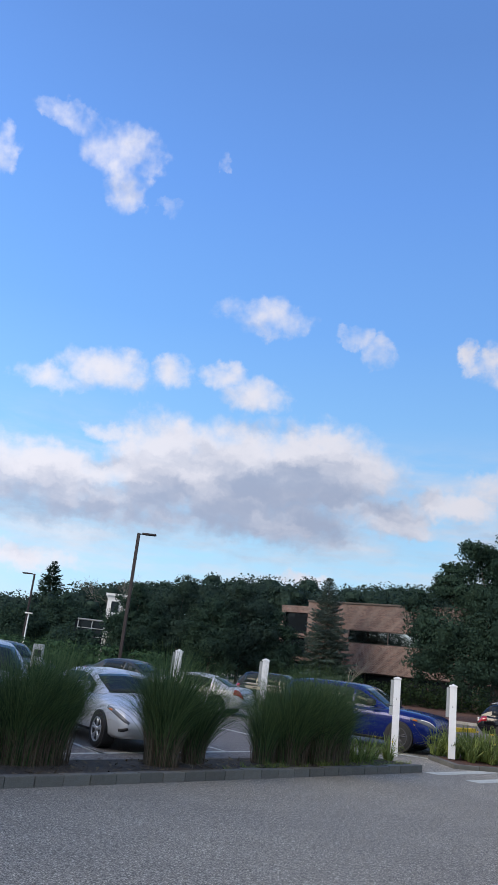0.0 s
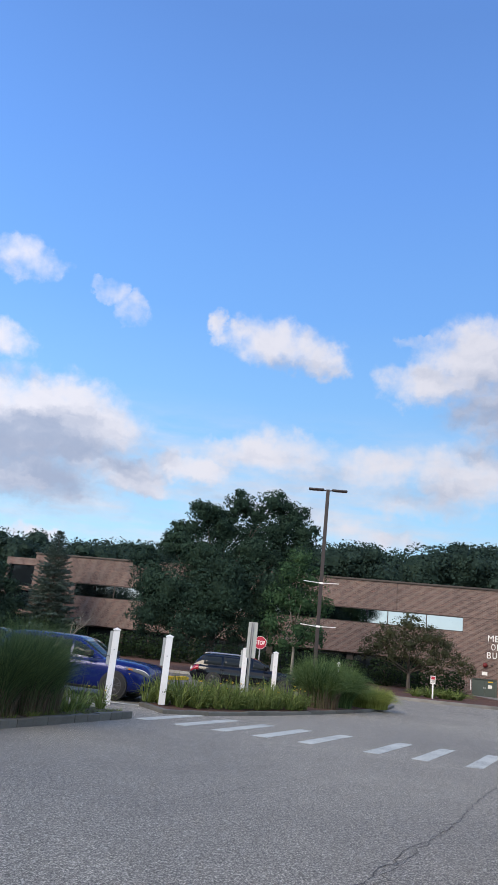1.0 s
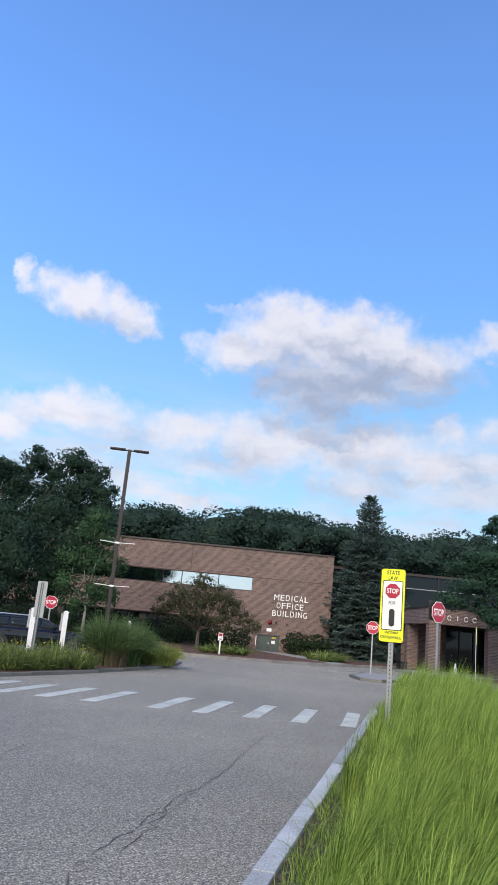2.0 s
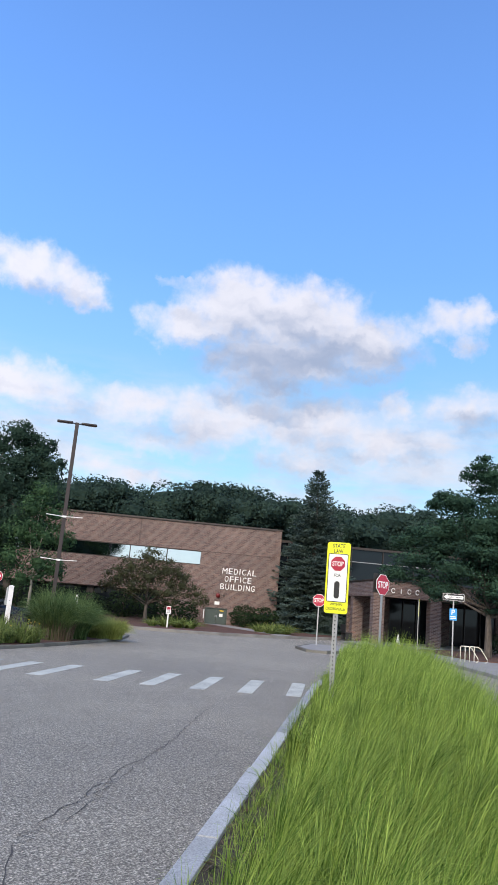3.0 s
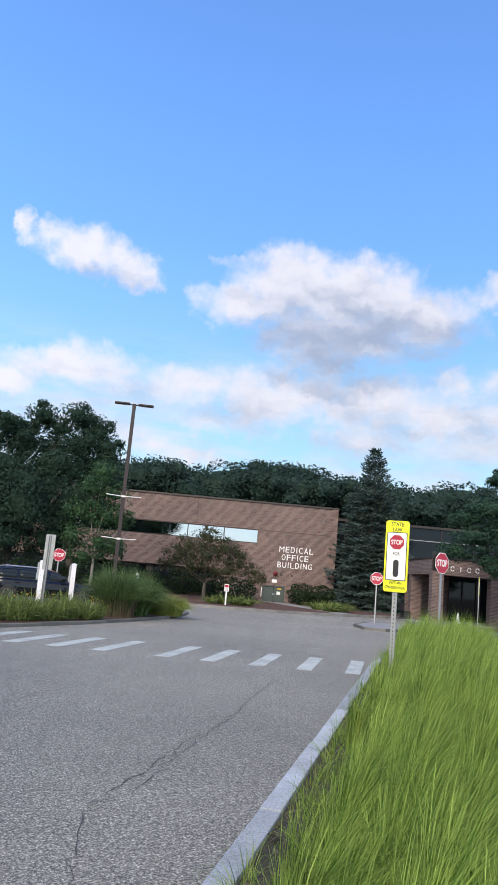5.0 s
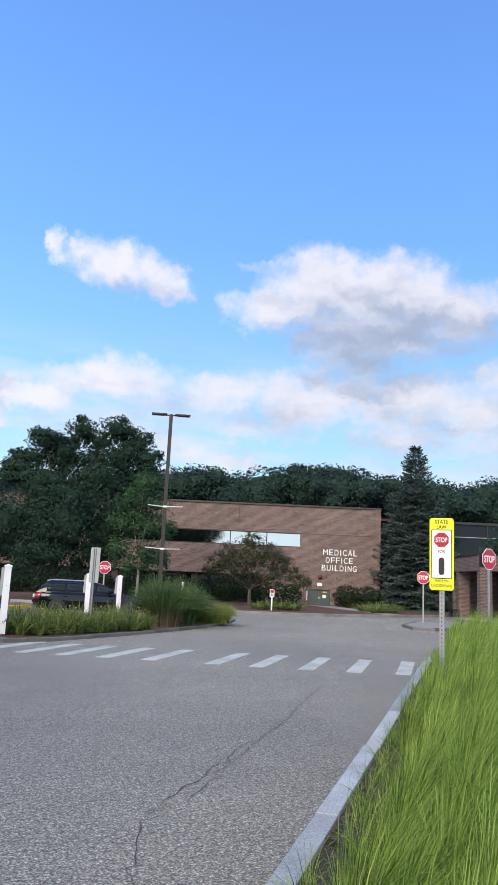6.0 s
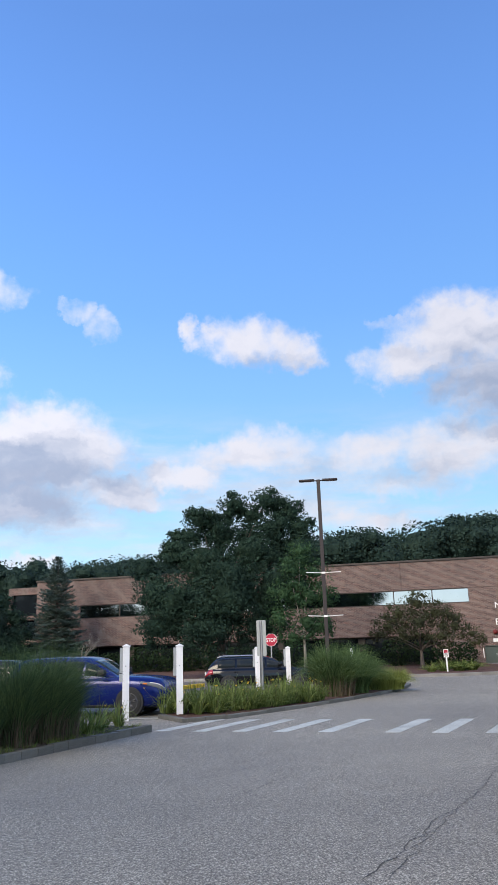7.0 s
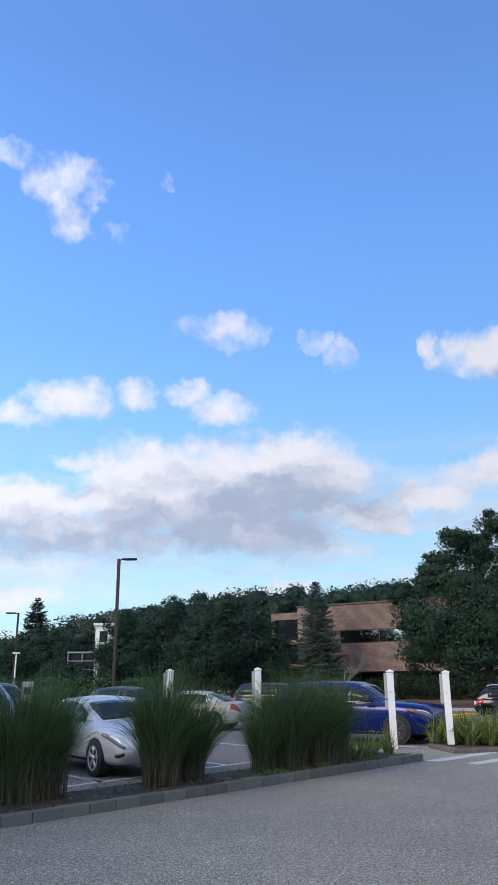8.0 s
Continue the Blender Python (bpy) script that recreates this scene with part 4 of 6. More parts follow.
def bare_tree(at, h, seed, label):
    rng = np.random.default_rng(seed)
    t = thing("bare_tree", label, "tree", at)
    bm = bmesh.new()

    def grow(p, d, l, r, n):
        q = p + d * l
        tube(bm, [p, p.lerp(q, 0.5) + Vector(rng.normal(0, l * 0.04, 3)), q], [r, r * 0.8, r * 0.55], 5, False)
        if n:
            for _ in range(3 if n > 1 else 4):
                grow(p.lerp(q, rng.uniform(0.45, 1.0)), (d + Vector(rng.normal(0, 0.42, 3))).normalized(), l * rng.uniform(0.5, 0.75), r * 0.5, n - 1)

    grow(Vector((0, 0, -0.1)), Vector((0, 0, 1)), h * 0.45, h * 0.012, 4)
    part("branches", bm, PALEBARK, t)


bare_tree((6.1, 58.0, 0.14), 4.6, 5, "small bare grey tree near brick wall")
bare_tree((-14.5, 84, 0), 12.0, 6, "tall bare grey tree among woods")
bare_tree((-18.5, 86, 0), 11.5, 7, "tall bare grey tree among woods")


def conifer(name, label, at, h, r, n, mat, seed, size=0.26, taper=0.8):
    rng = np.random.default_rng(seed)
    t = thing(name, label, "tree", at)
    part("trunk", tube(bmesh.new(), [(0, 0, -0.2), (0, 0, h * 0.5), (0, 0, h * 0.97)], [h * 0.022, h * 0.013, 0.02], 8), BARK, t, smooth=True)
    m = int(h * 58)
    lift = np.sort(rng.uniform(0.02, 0.985, m)) ** 1.12
    turn = np.arange(m) * 2.39996 + rng.normal(0, 0.3, m)
    reach = (r * (1 - lift) ** taper + 0.05) * rng.uniform(0.72, 1.12, m)
    slope = np.interp(lift, [0, 0.5, 0.85, 1], [-0.42, -0.22, 0.05, 0.5]) + rng.normal(0, 0.09, m)
    share = reach + 0.25
    j = rng.choice(m, n, p=share / share.sum())
    f = rng.uniform(0.06, 1, n) ** 0.62
    # each bough carries side twigs, widest at two fifths of its length
    fan = rng.normal(0, 1, n) * 0.2 * reach[j] * np.sin(np.clip(f * 0.9 + 0.1, 0, 1) * np.pi) ** 0.8
    out = np.stack([np.cos(turn[j]), np.sin(turn[j]), np.zeros(n)], 1)
    across = np.stack([-np.sin(turn[j]), np.cos(turn[j]), np.zeros(n)], 1)
    rad = reach[j] * f - np.abs(fan) * 0.35
    z = 0.2 + lift[j] * (h - 0.35) + slope[j] * rad + 0.16 * reach[j] * f ** 3 - np.abs(fan) * 0.32 - 0.1 * rng.uniform(0, 1, n) ** 2
    at_ = out * rad[:, None] + across * fan[:, None] + np.array([0, 0, 1]) * np.maximum(z, 0.05)[:, None]
    along = unit(out + across * np.sign(fan)[:, None] * 0.75 + np.stack([rng.normal(0, 0.25, n), rng.normal(0, 0.25, n), slope[j] * 0.6 + rng.normal(-0.05, 0.25, n)], 1))
    side = unit(np.cross(along, np.array([0, 0, 1.0]) + rng.normal(0, 0.45, (n, 3))))
    s = size * (0.6 + 0.5 * (1 - lift[j]))[:, None] * rng.uniform(0.6, 1.3, (n, 1))
    droop = np.array([0, 0, -0.3]) * s
    quads("needles", np.stack([at_ - along * s * 0.6, at_ + side * s * 0.32 + droop * 0.5, at_ + along * s * 0.8, at_ - side * s * 0.32 + droop * 0.5], 1), mat, t)
    return t


conifer("spruce_tree", "tall blue-green spruce beside the brick building", (40.17, 43.03, 0.14), 12.9, 4.0, 84000, SPRUCE, 31, 0.17, 0.7)
conifer("spruce_tree", "blue-green spruce in front of brick facade", (4.4, 61.2, 0.14), 9.3, 2.9, 46000, SPRUCE, 32, 0.16, 0.7)
conifer("spruce_tree", "tall dark conifer above the far trees", (-25.4, 85.6, 0), 11.0, 4.2, 26000, OAKLEAF, 33, 0.3)


def woods():
    rng = np.random.default_rng(77)
    az = [-30, -19, -9, 0, 10, 20, 26, 31, 35, 38, 41, 46, 50, 60, 75]
    top = [5.4, 7.2, 11.6, 13.0, 13.6, 15.2, 17.0, 16.5, 17.9, 18.1, 16.2, 15.8, 16.2, 15.5, 15]
    blobs = []
    for row, far in enumerate((88, 95, 103)):
        a = -28.0
        while a < 72:
            h = np.interp(a, az, top) * far / 95 * rng.uniform(0.86, 1.0) - 0.25
            r = rng.uniform(2.3, 3.6) * (0.6 + h / 30)
            x, y = far * math.sin(radians(a)), far * math.cos(radians(a))
            blobs.append(((x, y, h - r * 0.8), (r, r, r * 0.8)))
            for _ in range(4):
                q = r * rng.uniform(0.35, 0.6)
                blobs.append(((x + rng.normal(0, r * 0.6), y + rng.normal(0, r * 0.5), h - q * 0.7 - rng.uniform(0, r * 0.9)), (q, q, q * 0.75)))
            if row == 0:
                for z in (h * 0.5, h * 0.22):
                    blobs.append(((x + rng.normal(0, 1), y, z), (r * 1.25, r, h * 0.24)))
            a += math.degrees(r * 1.15 / far)
    p, n = shell(rng, blobs, 12.0, 0.72)
    front = n[:, 0] * p[:, 0] + n[:, 1] * p[:, 1] < 25
    p, n = p[front], n[front]
    tagged(quads("woods", np.concatenate([leaf_cards(rng, p, n, 0.235, 1.4, 0.5), cores(rng, blobs, 0.72, 8, 5)]), WOODLEAF), "dark green deciduous woods behind the building", "woods", kind="stuff")


woods()


def far_side_woods():
    """The stand of trees beyond the car park that the office windows mirror."""
    rng = np.random.default_rng(78)
    blobs = []
    for k in range(15):
        x, y, h = -52 - rng.uniform(0, 8), 4 + 4.0 * k, rng.uniform(10.5, 13.5)
        for z, r in ((h - 2.4, 2.6), (h * 0.55, 3.3), (h * 0.25, 3.0)):
            blobs.append(((x + rng.normal(0, 0.7), y + rng.normal(0, 0.7), z), (r, r, r * 0.9)))
    p, n = shell(rng, blobs, 6.0, 0.7)
    tagged(quads("woods", leaf_cards(rng, p, n, 0.42, 1.4, 0.4), WOODLEAF), "dark green trees beyond the car park", "woods", kind="stuff")


far_side_woods()


def shrub(at, rx, ry, h, mat, label, seed, leaf=0.09, density=130):
    rng = np.random.default_rng(seed)
    p, n = shell(rng, [((0, 0, h * 0.5), (rx, ry, h * 0.52))], density, 0.75)
    ob = quads("shrub", leaf_cards(rng, p[p[:, 2] > 0.0], n[p[:, 2] > 0.0], leaf), mat)
    ob.matrix_world = pose(*at)
    return tagged(ob, label, "shrub", "shrubs along the facade")


for i, (u, w, h) in enumerate(((2.55, 1.0, 1.55), (1.0, 1.05, 1.5))):
    p = office.matrix_world @ Vector((u, 1.2, 0.12))
    shrub(p, w, w, h, HEDGELEAF, "rounded clipped dark green shrub by brick wall", 60 + i, 0.1, 120)
for i, u in enumerate((7.2, 9.4, 11.6, 13.9, 16.2, 18.6, 21.0, 23.2, 25.4, 27.5, 29.5, 31.5, 33.6, 35.8)):
    p = office.matrix_world @ Vector((u, 1.6 + 0.3 * (i % 2), 0.12))
    shrub(p, 1.25, 1.0, 1.5 + 0.2 * (i % 3), HEDGELEAF, "dark green clipped hedge shrub below windows", 70 + i, 0.12, 70)
for i, (x, y) in enumerate(((-8.0, 52), (-11, 51), (-14, 50.5), (-17, 50), (-20.5, 50))):
    shrub((x, y, 0), 1.9, 1.2, 1.9, LIGHTLEAF, "yellow-green hedge at the edge of the car park", 90 + i, 0.14, 60)
for i, (x, y, r, h) in enumerate(((36.5, 23.0, 0.9, 1.3), (38.0, 24.6, 0.9, 1.2), (34.0, 21.0, 0.8, 1.2))):
    shrub((x, y, 0.14), r, r, h, HEDGELEAF, "dark green shrub in mulched bed", 100 + i, 0.08, 110)


# ---- grasses ----
def blades(rng, n, at, spread, height, reach, wide, k=6, curl=2.0, droop=0.35, rise=0.62):
    """Arching blades that rise from a tuft and fan out. Returns left and right edges."""
    az = rng.uniform(0, 2 * np.pi, n)
    root = at + np.stack([np.cos(az), np.sin(az), np.zeros(n)], 1) * (spread * np.sqrt(rng.uniform(0, 1, n)))[:, None]
    az2 = az + rng.normal(0, 0.7, n)
    d = np.stack([np.cos(az2), np.sin(az2), np.zeros(n)], 1)
    out = (reach * rng.uniform(0.15, 1.0, n) ** 0.8)[:, None]
    h = (height * rng.uniform(rise, 1.0, n))[:, None]
    t = np.linspace(0, 1, k)
    pts = root[:, None] + d[:, None] * (out * t ** curl)[..., None] + np.array([0, 0, 1.0]) * (h * (t - droop * t ** 3 * (out / max(reach, 1e-3))))[..., None]
    side = unit(np.cross(d, np.array([0, 0, 1.0])) + rng.normal(0, 0.5, (n, 3)))[:, None]
    w = (wide * rng.uniform(0.6, 1.2, n))[:, None, None] * np.maximum(1 - t ** 1.6, 0.06)[None, :, None]
    return pts - side * w / 2, pts + side * w / 2


def reed_clump(at, h, reach, n, seed, label, mat=REEDGRASS, dry=True, spread=0.34, wide=0.014, droop=0.42, fan=1.2, group="tall grass clumps"):
    rng = np.random.default_rng(seed)
    t = thing("ornamental_grass", label, "ornamental grass", at, group=group)
    l, r = blades(rng, n, np.zeros((n, 3)), spread * 0.75, h, reach * fan, wide, 8, 1.65, droop, 0.55)
    strips("blades", l, r, mat, t)
    if dry:
        m = n // 5
        l, r = blades(rng, m, np.zeros((m, 3)), spread * 1.05, h * 0.45, reach * 0.3, wide, 4)
        strips("dry_stalks", l, r, STRAW, t)["label"] = "straw-coloured dry stalks at the base"
    return t


TALL = "tall arching dark green grass clump with dry base"
for i, (x, y, h, reach, n, spread) in enumerate(((-3.45, 11.0, 1.75, 0.7, 2600, 0.42), (-3.15, 11.3, 1.85, 0.6, 2200, 0.34), (-1.62, 12.45, 2.0, 0.66, 2400, 0.28), (-1.2, 13.1, 1.75, 0.8, 1600, 0.2),
                                             (-0.05, 14.25, 1.35, 0.45, 900, 0.2), (0.4, 14.75, 1.85, 0.85, 2600, 0.34), (0.95, 15.25, 2.0, 0.9, 2800, 0.38), (1.3, 15.6, 1.6, 0.45, 1800, 0.3), (-4.6, 9.6, 1.7, 0.7, 2200, 0.4))):
    reed_clump((x, y, 0.1), h * 1.16, reach * 1.2, int(n * 1.3), 200 + i, TALL, spread=spread, wide=0.0095)
reed_clump((10.8, 23.8, 0.08), 2.25, 1.0, 4800, 220, "broad rounded dark green grass clump", LUSHGRASS, spread=0.62, wide=0.016, droop=0.6)
reed_clump((12.0, 24.75, 0.08), 2.12, 0.98, 4200, 222, "rounded dark green grass clump on the island tip", LUSHGRASS, dry=False, spread=0.6, wide=0.016, droop=0.65)
reed_clump((13.75, 25.75, 0.08), 1.15, 0.62, 5000, 221, "low rounded yellow-green grass clump", GOLDGRASS, False, 0.85, 0.012, 0.78)


def lily(seed, n=70, h=0.62, flower=3):
    rng = np.random.default_rng(seed)
    t = thing("daylily", "clump of strappy daylily leaves with yellow flowers", "plant", (0, 0, -50), group="daylilies on the island")
    l, r = blades(rng, n, np.zeros((n, 3)), 0.15, h, 0.7, 0.036, 7, 1.35, 0.8, 0.35)
    strips("leaves", l, r, LILYGREEN, t)
    bm = bmesh.new()
    tips = []
    for _ in range(flower * 2):
        q = Vector((rng.normal(0, 0.2), rng.normal(0, 0.2), h * rng.uniform(0.5, 0.72)))
        tube(bm, [(q.x * 0.2, q.y * 0.2, 0), (q.x * 0.6, q.y * 0.6, q.z * 0.6), q], [0.005, 0.004, 0.003], 4, False)
        tips.append(q)
    tagged(part("stalks", bm, STRAW, t), kind="stuff")
    bm = bmesh.new()
    for q in tips[:flower]:
        for k in range(6):
            a = k * math.pi / 3
            v = [bm.verts.new(q + Vector((math.cos(a + s) * rr, math.sin(a + s) * rr, zz))) for s, rr, zz in ((0, 0, 0), (-0.4, 0.022, 0.025), (0, 0.042, 0.04), (0.4, 0.022, 0.025))]
            bm.faces.new(v)
    tagged(part("flowers", bm, PETAL, t), kind="stuff")
    return t


kinds = [lily(300, 62, 1.2, 1), lily(301, 72, 1.3, 0), lily(302, 52, 1.05, 1)]
rng = random.Random(8)
row = []
for f in range(3, 26):
    a = f / 25
    x, y = 4.55 + 5.0 * a, 19.25 + 2.75 * a * (0.75 + 0.25 * a)
    for b in range(3):
        row.append((x - 0.35 * b + rng.uniform(-0.15, 0.15), y + 0.1 + 0.42 * b + rng.uniform(-0.12, 0.12)))
row += [(1.55 + 0.27 * k + rng.uniform(-0.08, 0.08), 15.95 + 0.34 * k + rng.uniform(-0.15, 0.25)) for k in range(5)]
for i, (x, y) in enumerate(row):
    m = pose(x, y, 0.1, rng.uniform(-13, 13), rng.uniform(-13, 13), rng.uniform(0, 360))
    if i < 3:
        kinds[i].matrix_world = m
    else:
        s = rng.uniform(0.55, 1.02)
        copy_thing(kinds[i % 3], m @ Matrix.Scale(s, 4))
liri = [(22.9, 37.6), (23.7, 37.5), (24.5, 37.3), (25.3, 37.3), (30.9, 36.6), (31.7, 37.0), (32.6, 37.3), (33.4, 37.9), (31.3, 38.2), (32.3, 38.4)]
tuft = lily(310, 130, 0.6, 0)
for i, (x, y) in enumerate(liri):
    m = pose(x, y, 0.12, 0, 0, 37 * i) @ Matrix.Scale(1.3, 4)
    if i == 0:
        tuft.matrix_world = m
        tagged(tuft, "clump of strappy green leaves without flowers", "plant", "leafy clumps by the far kerb")
    else:
        copy_thing(tuft, m)


def grass_bed():
    """Fountain grass that fills the bed beside the drive."""
    rng = np.random.default_rng(5)
    L, Rr = [], []
    s = 1.7
    while s < 22.6:
        gap = 0.34 if s < 9 else 0.38
        for r in np.arange(-0.32, 1.66, gap):
            cs, cr = s + rng.normal(0, 0.11), r + rng.normal(0, 0.09)
            x, y = bed(cs, cr)
            edge = 1 - 0.10 * max(0.0, (abs(cr - 0.6) - 0.55)) / 0.5
            h = (1.02 + 0.36 * min(1, max(0, (s - 6) / 14))) * edge * rng.uniform(0.8, 1.1) * (1.05 if 8 < s < 11.5 else 1.0)
            n = 230 if s < 6 else 175 if s < 12 else 130
            wide = 0.008 if s < 6 else 0.0095 if s < 12 else 0.011
            l, rr = blades(rng, n, np.tile((x, y, 0.08), (n, 1)), 0.09, h * (1.22 if 6 < s < 13 else 1.12), 0.3 if r < -0.25 else 0.42, wide, 5, 2.1, 0.5)
            t = np.linspace(0, 1, 5)[None, :, None]
            wind = np.array([R.x, R.y, 0]) * 0.16 * t ** 2
            L.append(l + wind), Rr.append(rr + wind)
        s += gap
    # thin fringe over the soil next to the kerb
    for _ in range(260):
        x, y = bed(rng.uniform(2, 20), -0.4 - 0.42 * rng.uniform(0, 1) ** 1.8)
        n = 26
        l, rr = blades(rng, n, np.tile((x, y, 0.08), (n, 1)), 0.05, rng.uniform(0.2, 0.5), 0.28, 0.0055, 5, 1.7, 0.5)
        L.append(l), Rr.append(rr)
    tagged(strips("fountain_grass", np.concatenate(L), np.concatenate(Rr), LIMEGRASS), "bright yellow-green fountain grass filling the bed", "grass", kind="stuff")


grass_bed()

def litter(name, label, spots, z, mat, seed):
    """Dead blades and leaf scraps lying on bare soil."""
    rng = np.random.default_rng(seed)
    at = np.array([(x, y, z) for x, y in spots]) + np.stack([np.zeros(len(spots)), np.zeros(len(spots)), rng.uniform(0.003, 0.03, len(spots))], 1)
    up = np.tile((0.0, 0.0, 1.0), (len(spots), 1))
    tagged(quads(name, leaf_cards(rng, at, up, 0.028, 3.6, 0.35), mat), label, "litter", kind="stuff")


lr = np.random.default_rng(91)
litter("dead_leaves", "dry grass scraps lying on island soil", [over(K0, lr.uniform(-6, 9.6), lr.uniform(0.17, 1.18)) for _ in range(900)], 0.12, STRAW, 92)
litter("dead_leaves", "dry grass scraps on soil beside the kerb", [bed(lr.uniform(1.0, 16), lr.uniform(-0.84, -0.3)) for _ in range(900)], 0.10, STRAW, 93)
weeds = thing("weeds", "low green weeds rooted along the kerb", "weeds", kind="stuff")
wl, wr = [], []
for _ in range(60):
    x, y = over(K0, lr.uniform(4, 9.6), 0.2 + 0.25 * lr.uniform(0, 1) ** 2)
    a, b = blades(lr, 14, np.tile((x, y, 0.11), (14, 1)), 0.05, lr.uniform(0.08, 0.22), 0.14, 0.008, 4, 1.6, 0.5)
    wl.append(a), wr.append(b)
strips("blades", np.concatenate(wl), np.concatenate(wr), LILYGREEN, weeds)

# ---- cars ----
def smooth_profile(xs, pts):
    """Smooth values of a profile (x, value) at xs."""
    px, pv = zip(*sorted(pts))
    v = np.interp(xs, px, pv)
    for _ in range(2):
        v[1:-1] = 0.25 * v[:-2] + 0.5 * v[1:-1] + 0.25 * v[2:]
    return v


def skin(rings):
    bm = bmesh.new()
    rows = [[bm.verts.new(p) for p in ring] for ring in rings]
    n = len(rows[0])
    for a, b in zip(rows, rows[1:]):
        for k in range(n - 1):
            bm.faces.new((a[k], b[k], b[k + 1], a[k + 1]))
    return bm, rows


def panel(name, grid, mat, parent, label="", lift=0.012):
    """A thin sheet over a grid of points, lifted along its normals and given thickness."""
    g = np.array(grid, float)
    du, dv = np.gradient(g, axis=0), np.gradient(g, axis=1)
    n = unit(np.cross(du, dv))
    c = g.reshape(-1, 3).mean(0)
    if (n.reshape(-1, 3) @ (c - np.array([0, 0, 0.5]))).mean() < 0:
        n = -n
    g2 = g + n * lift
    bm = bmesh.new()
    v = [[bm.verts.new(p) for p in row] for row in g2]
    w = [[bm.verts.new(p) for p in row] for row in g - n * 0.01]
    a, b = len(v), len(v[0])
    for i in range(a - 1):
        for j in range(b - 1):
            bm.faces.new((v[i][j], v[i][j + 1], v[i + 1][j + 1], v[i + 1][j]))
    ring = [(i, 0) for i in range(a)] + [(a - 1, j) for j in range(1, b)] + [(i, b - 1) for i in range(a - 2, -1, -1)] + [(0, j) for j in range(b - 2, 0, -1)]
    for (i, j), (k, l) in zip(ring, ring[1:] + ring[:1]):
        bm.faces.new((v[i][j], v[k][l], w[k][l], w[i][j]))
    bmesh.ops.recalc_face_normals(bm, faces=bm.faces)
    return part(name, bm, mat, parent, label, True)


def car(label, category, paint, L, W, H, style, at, heading, wheel=0.34, belt=0.98, hood=0.92, rails=False, rim_mat=ALLOY):
    """x ahead, y to the left. style: sedan, suv or van."""
    t = thing("car", label, category, at, heading, group="parked cars")
    X = np.linspace(-L / 2, L / 2, 61)
    nose, tail = L / 2, -L / 2
    deck = belt + 0.06 if style == "sedan" else belt + 0.02
    top = smooth_profile(X, [(tail, belt * 0.62), (tail + 0.06, deck - 0.12), (tail + 0.25, deck), (tail + 0.3 * L, belt + 0.02), (nose - 0.30 * L, belt), (nose - 0.24 * L, hood + 0.03), (nose - 0.1 * L, hood - 0.05), (nose - 0.2, hood - 0.13), (nose - 0.07, hood - 0.24), (nose, 0.52)])
    if style != "sedan":
        top = smooth_profile(X, [(tail, belt * 0.62), (tail + 0.06, deck - 0.12), (tail + 0.25, deck), (tail + 0.3 * L, belt + 0.02), (nose - 0.30 * L, belt), (nose - 0.24 * L, hood + 0.03), (nose - 0.12 * L, hood - 0.01), (nose - 0.22, hood - 0.06), (nose - 0.06, hood - 0.14), (nose, hood - 0.34)])
    low = smooth_profile(X, [(tail, 0.5), (tail + 0.12, 0.3), (tail + 0.5, 0.22), (nose - 0.5, 0.22), (nose - 0.1, 0.24), (nose, 0.4)])
    half = smooth_profile(X, [(tail, 0.38 * W), (tail + 0.15, 0.455 * W), (tail + 0.7, 0.49 * W), (0, 0.5 * W), (nose - 0.8, 0.49 * W), (nose - 0.28, 0.46 * W), (nose - 0.08, 0.43 * W), (nose, 0.38 * W)])
    shape = [(0.0, 0.0), (0.86, 0.0), (0.965, 0.1), (0.985, 0.3), (1.0, 0.5), (0.99, 0.66), (0.975, 0.74), (0.965, 0.82), (0.92, 0.94), (0.8, 1.0), (0.4, 1.025), (0.0, 1.03)]
    rings = []
    for x, zt, zl, hw in zip(X, top, low, half):
        pts = [(x, hw * a, zl + (zt - zl) * b) for a, b in shape]
        rings.append(pts + [(x, -p[1], p[2]) for p in pts[-2::-1]])
    bm, rows = skin(rings)
    bm.faces.new(rows[0][:-1])
    bm.faces.new(rows[-1][:-1][::-1])
    bmesh.ops.remove_doubles(bm, verts=bm.verts, dist=0.0005)
    bmesh.ops.recalc_face_normals(bm, faces=bm.faces)
    body = part("body", bm, paint, t, smooth=True)
    # cabin
    cowl, front = nose - 0.29 * L, nose - 0.45 * L
    rear_top, rear = {"sedan": (tail + 0.27 * L, tail + 0.11 * L), "suv": (tail + 0.1 * L, tail + 0.035 * L), "van": (tail + 0.09 * L, tail + 0.03 * L)}[style]
    CX = np.linspace(rear, cowl, 33)
    roof = smooth_profile(CX, [(rear, belt), (rear_top, H - 0.05), (rear_top + 0.35, H - 0.015), ((rear_top + front) / 2, H), (front - 0.1, H - 0.02), (front + 0.12, H - 0.1), (cowl, belt)])
    chw = 0.46 * W
    base = smooth_profile(CX, [(rear, chw * 0.86), (rear + 0.5, chw), (cowl - 0.6, chw), (cowl, chw * 0.86)])
    rings = []
    for x, zr, hw in zip(CX, roof, base):
        up = max(zr - belt, 0.0) + 0.03
        f = up / (H - belt)
        tuck = hw * (1 - 0.2 * f)
        pts = [(x, hw, belt - 0.03), (x, hw + (tuck - hw) * 0.4, belt - 0.03 + up * 0.4), (x, tuck, belt - 0.03 + up * 0.86), (x, tuck * 0.9, belt - 0.03 + up * 0.97), (x, tuck * 0.5, belt + up - 0.02), (x, 0, belt + up)]
        rings.append(pts + [(x, -p[1], p[2]) for p in pts[-2::-1]])
    bm, rows = skin(rings)
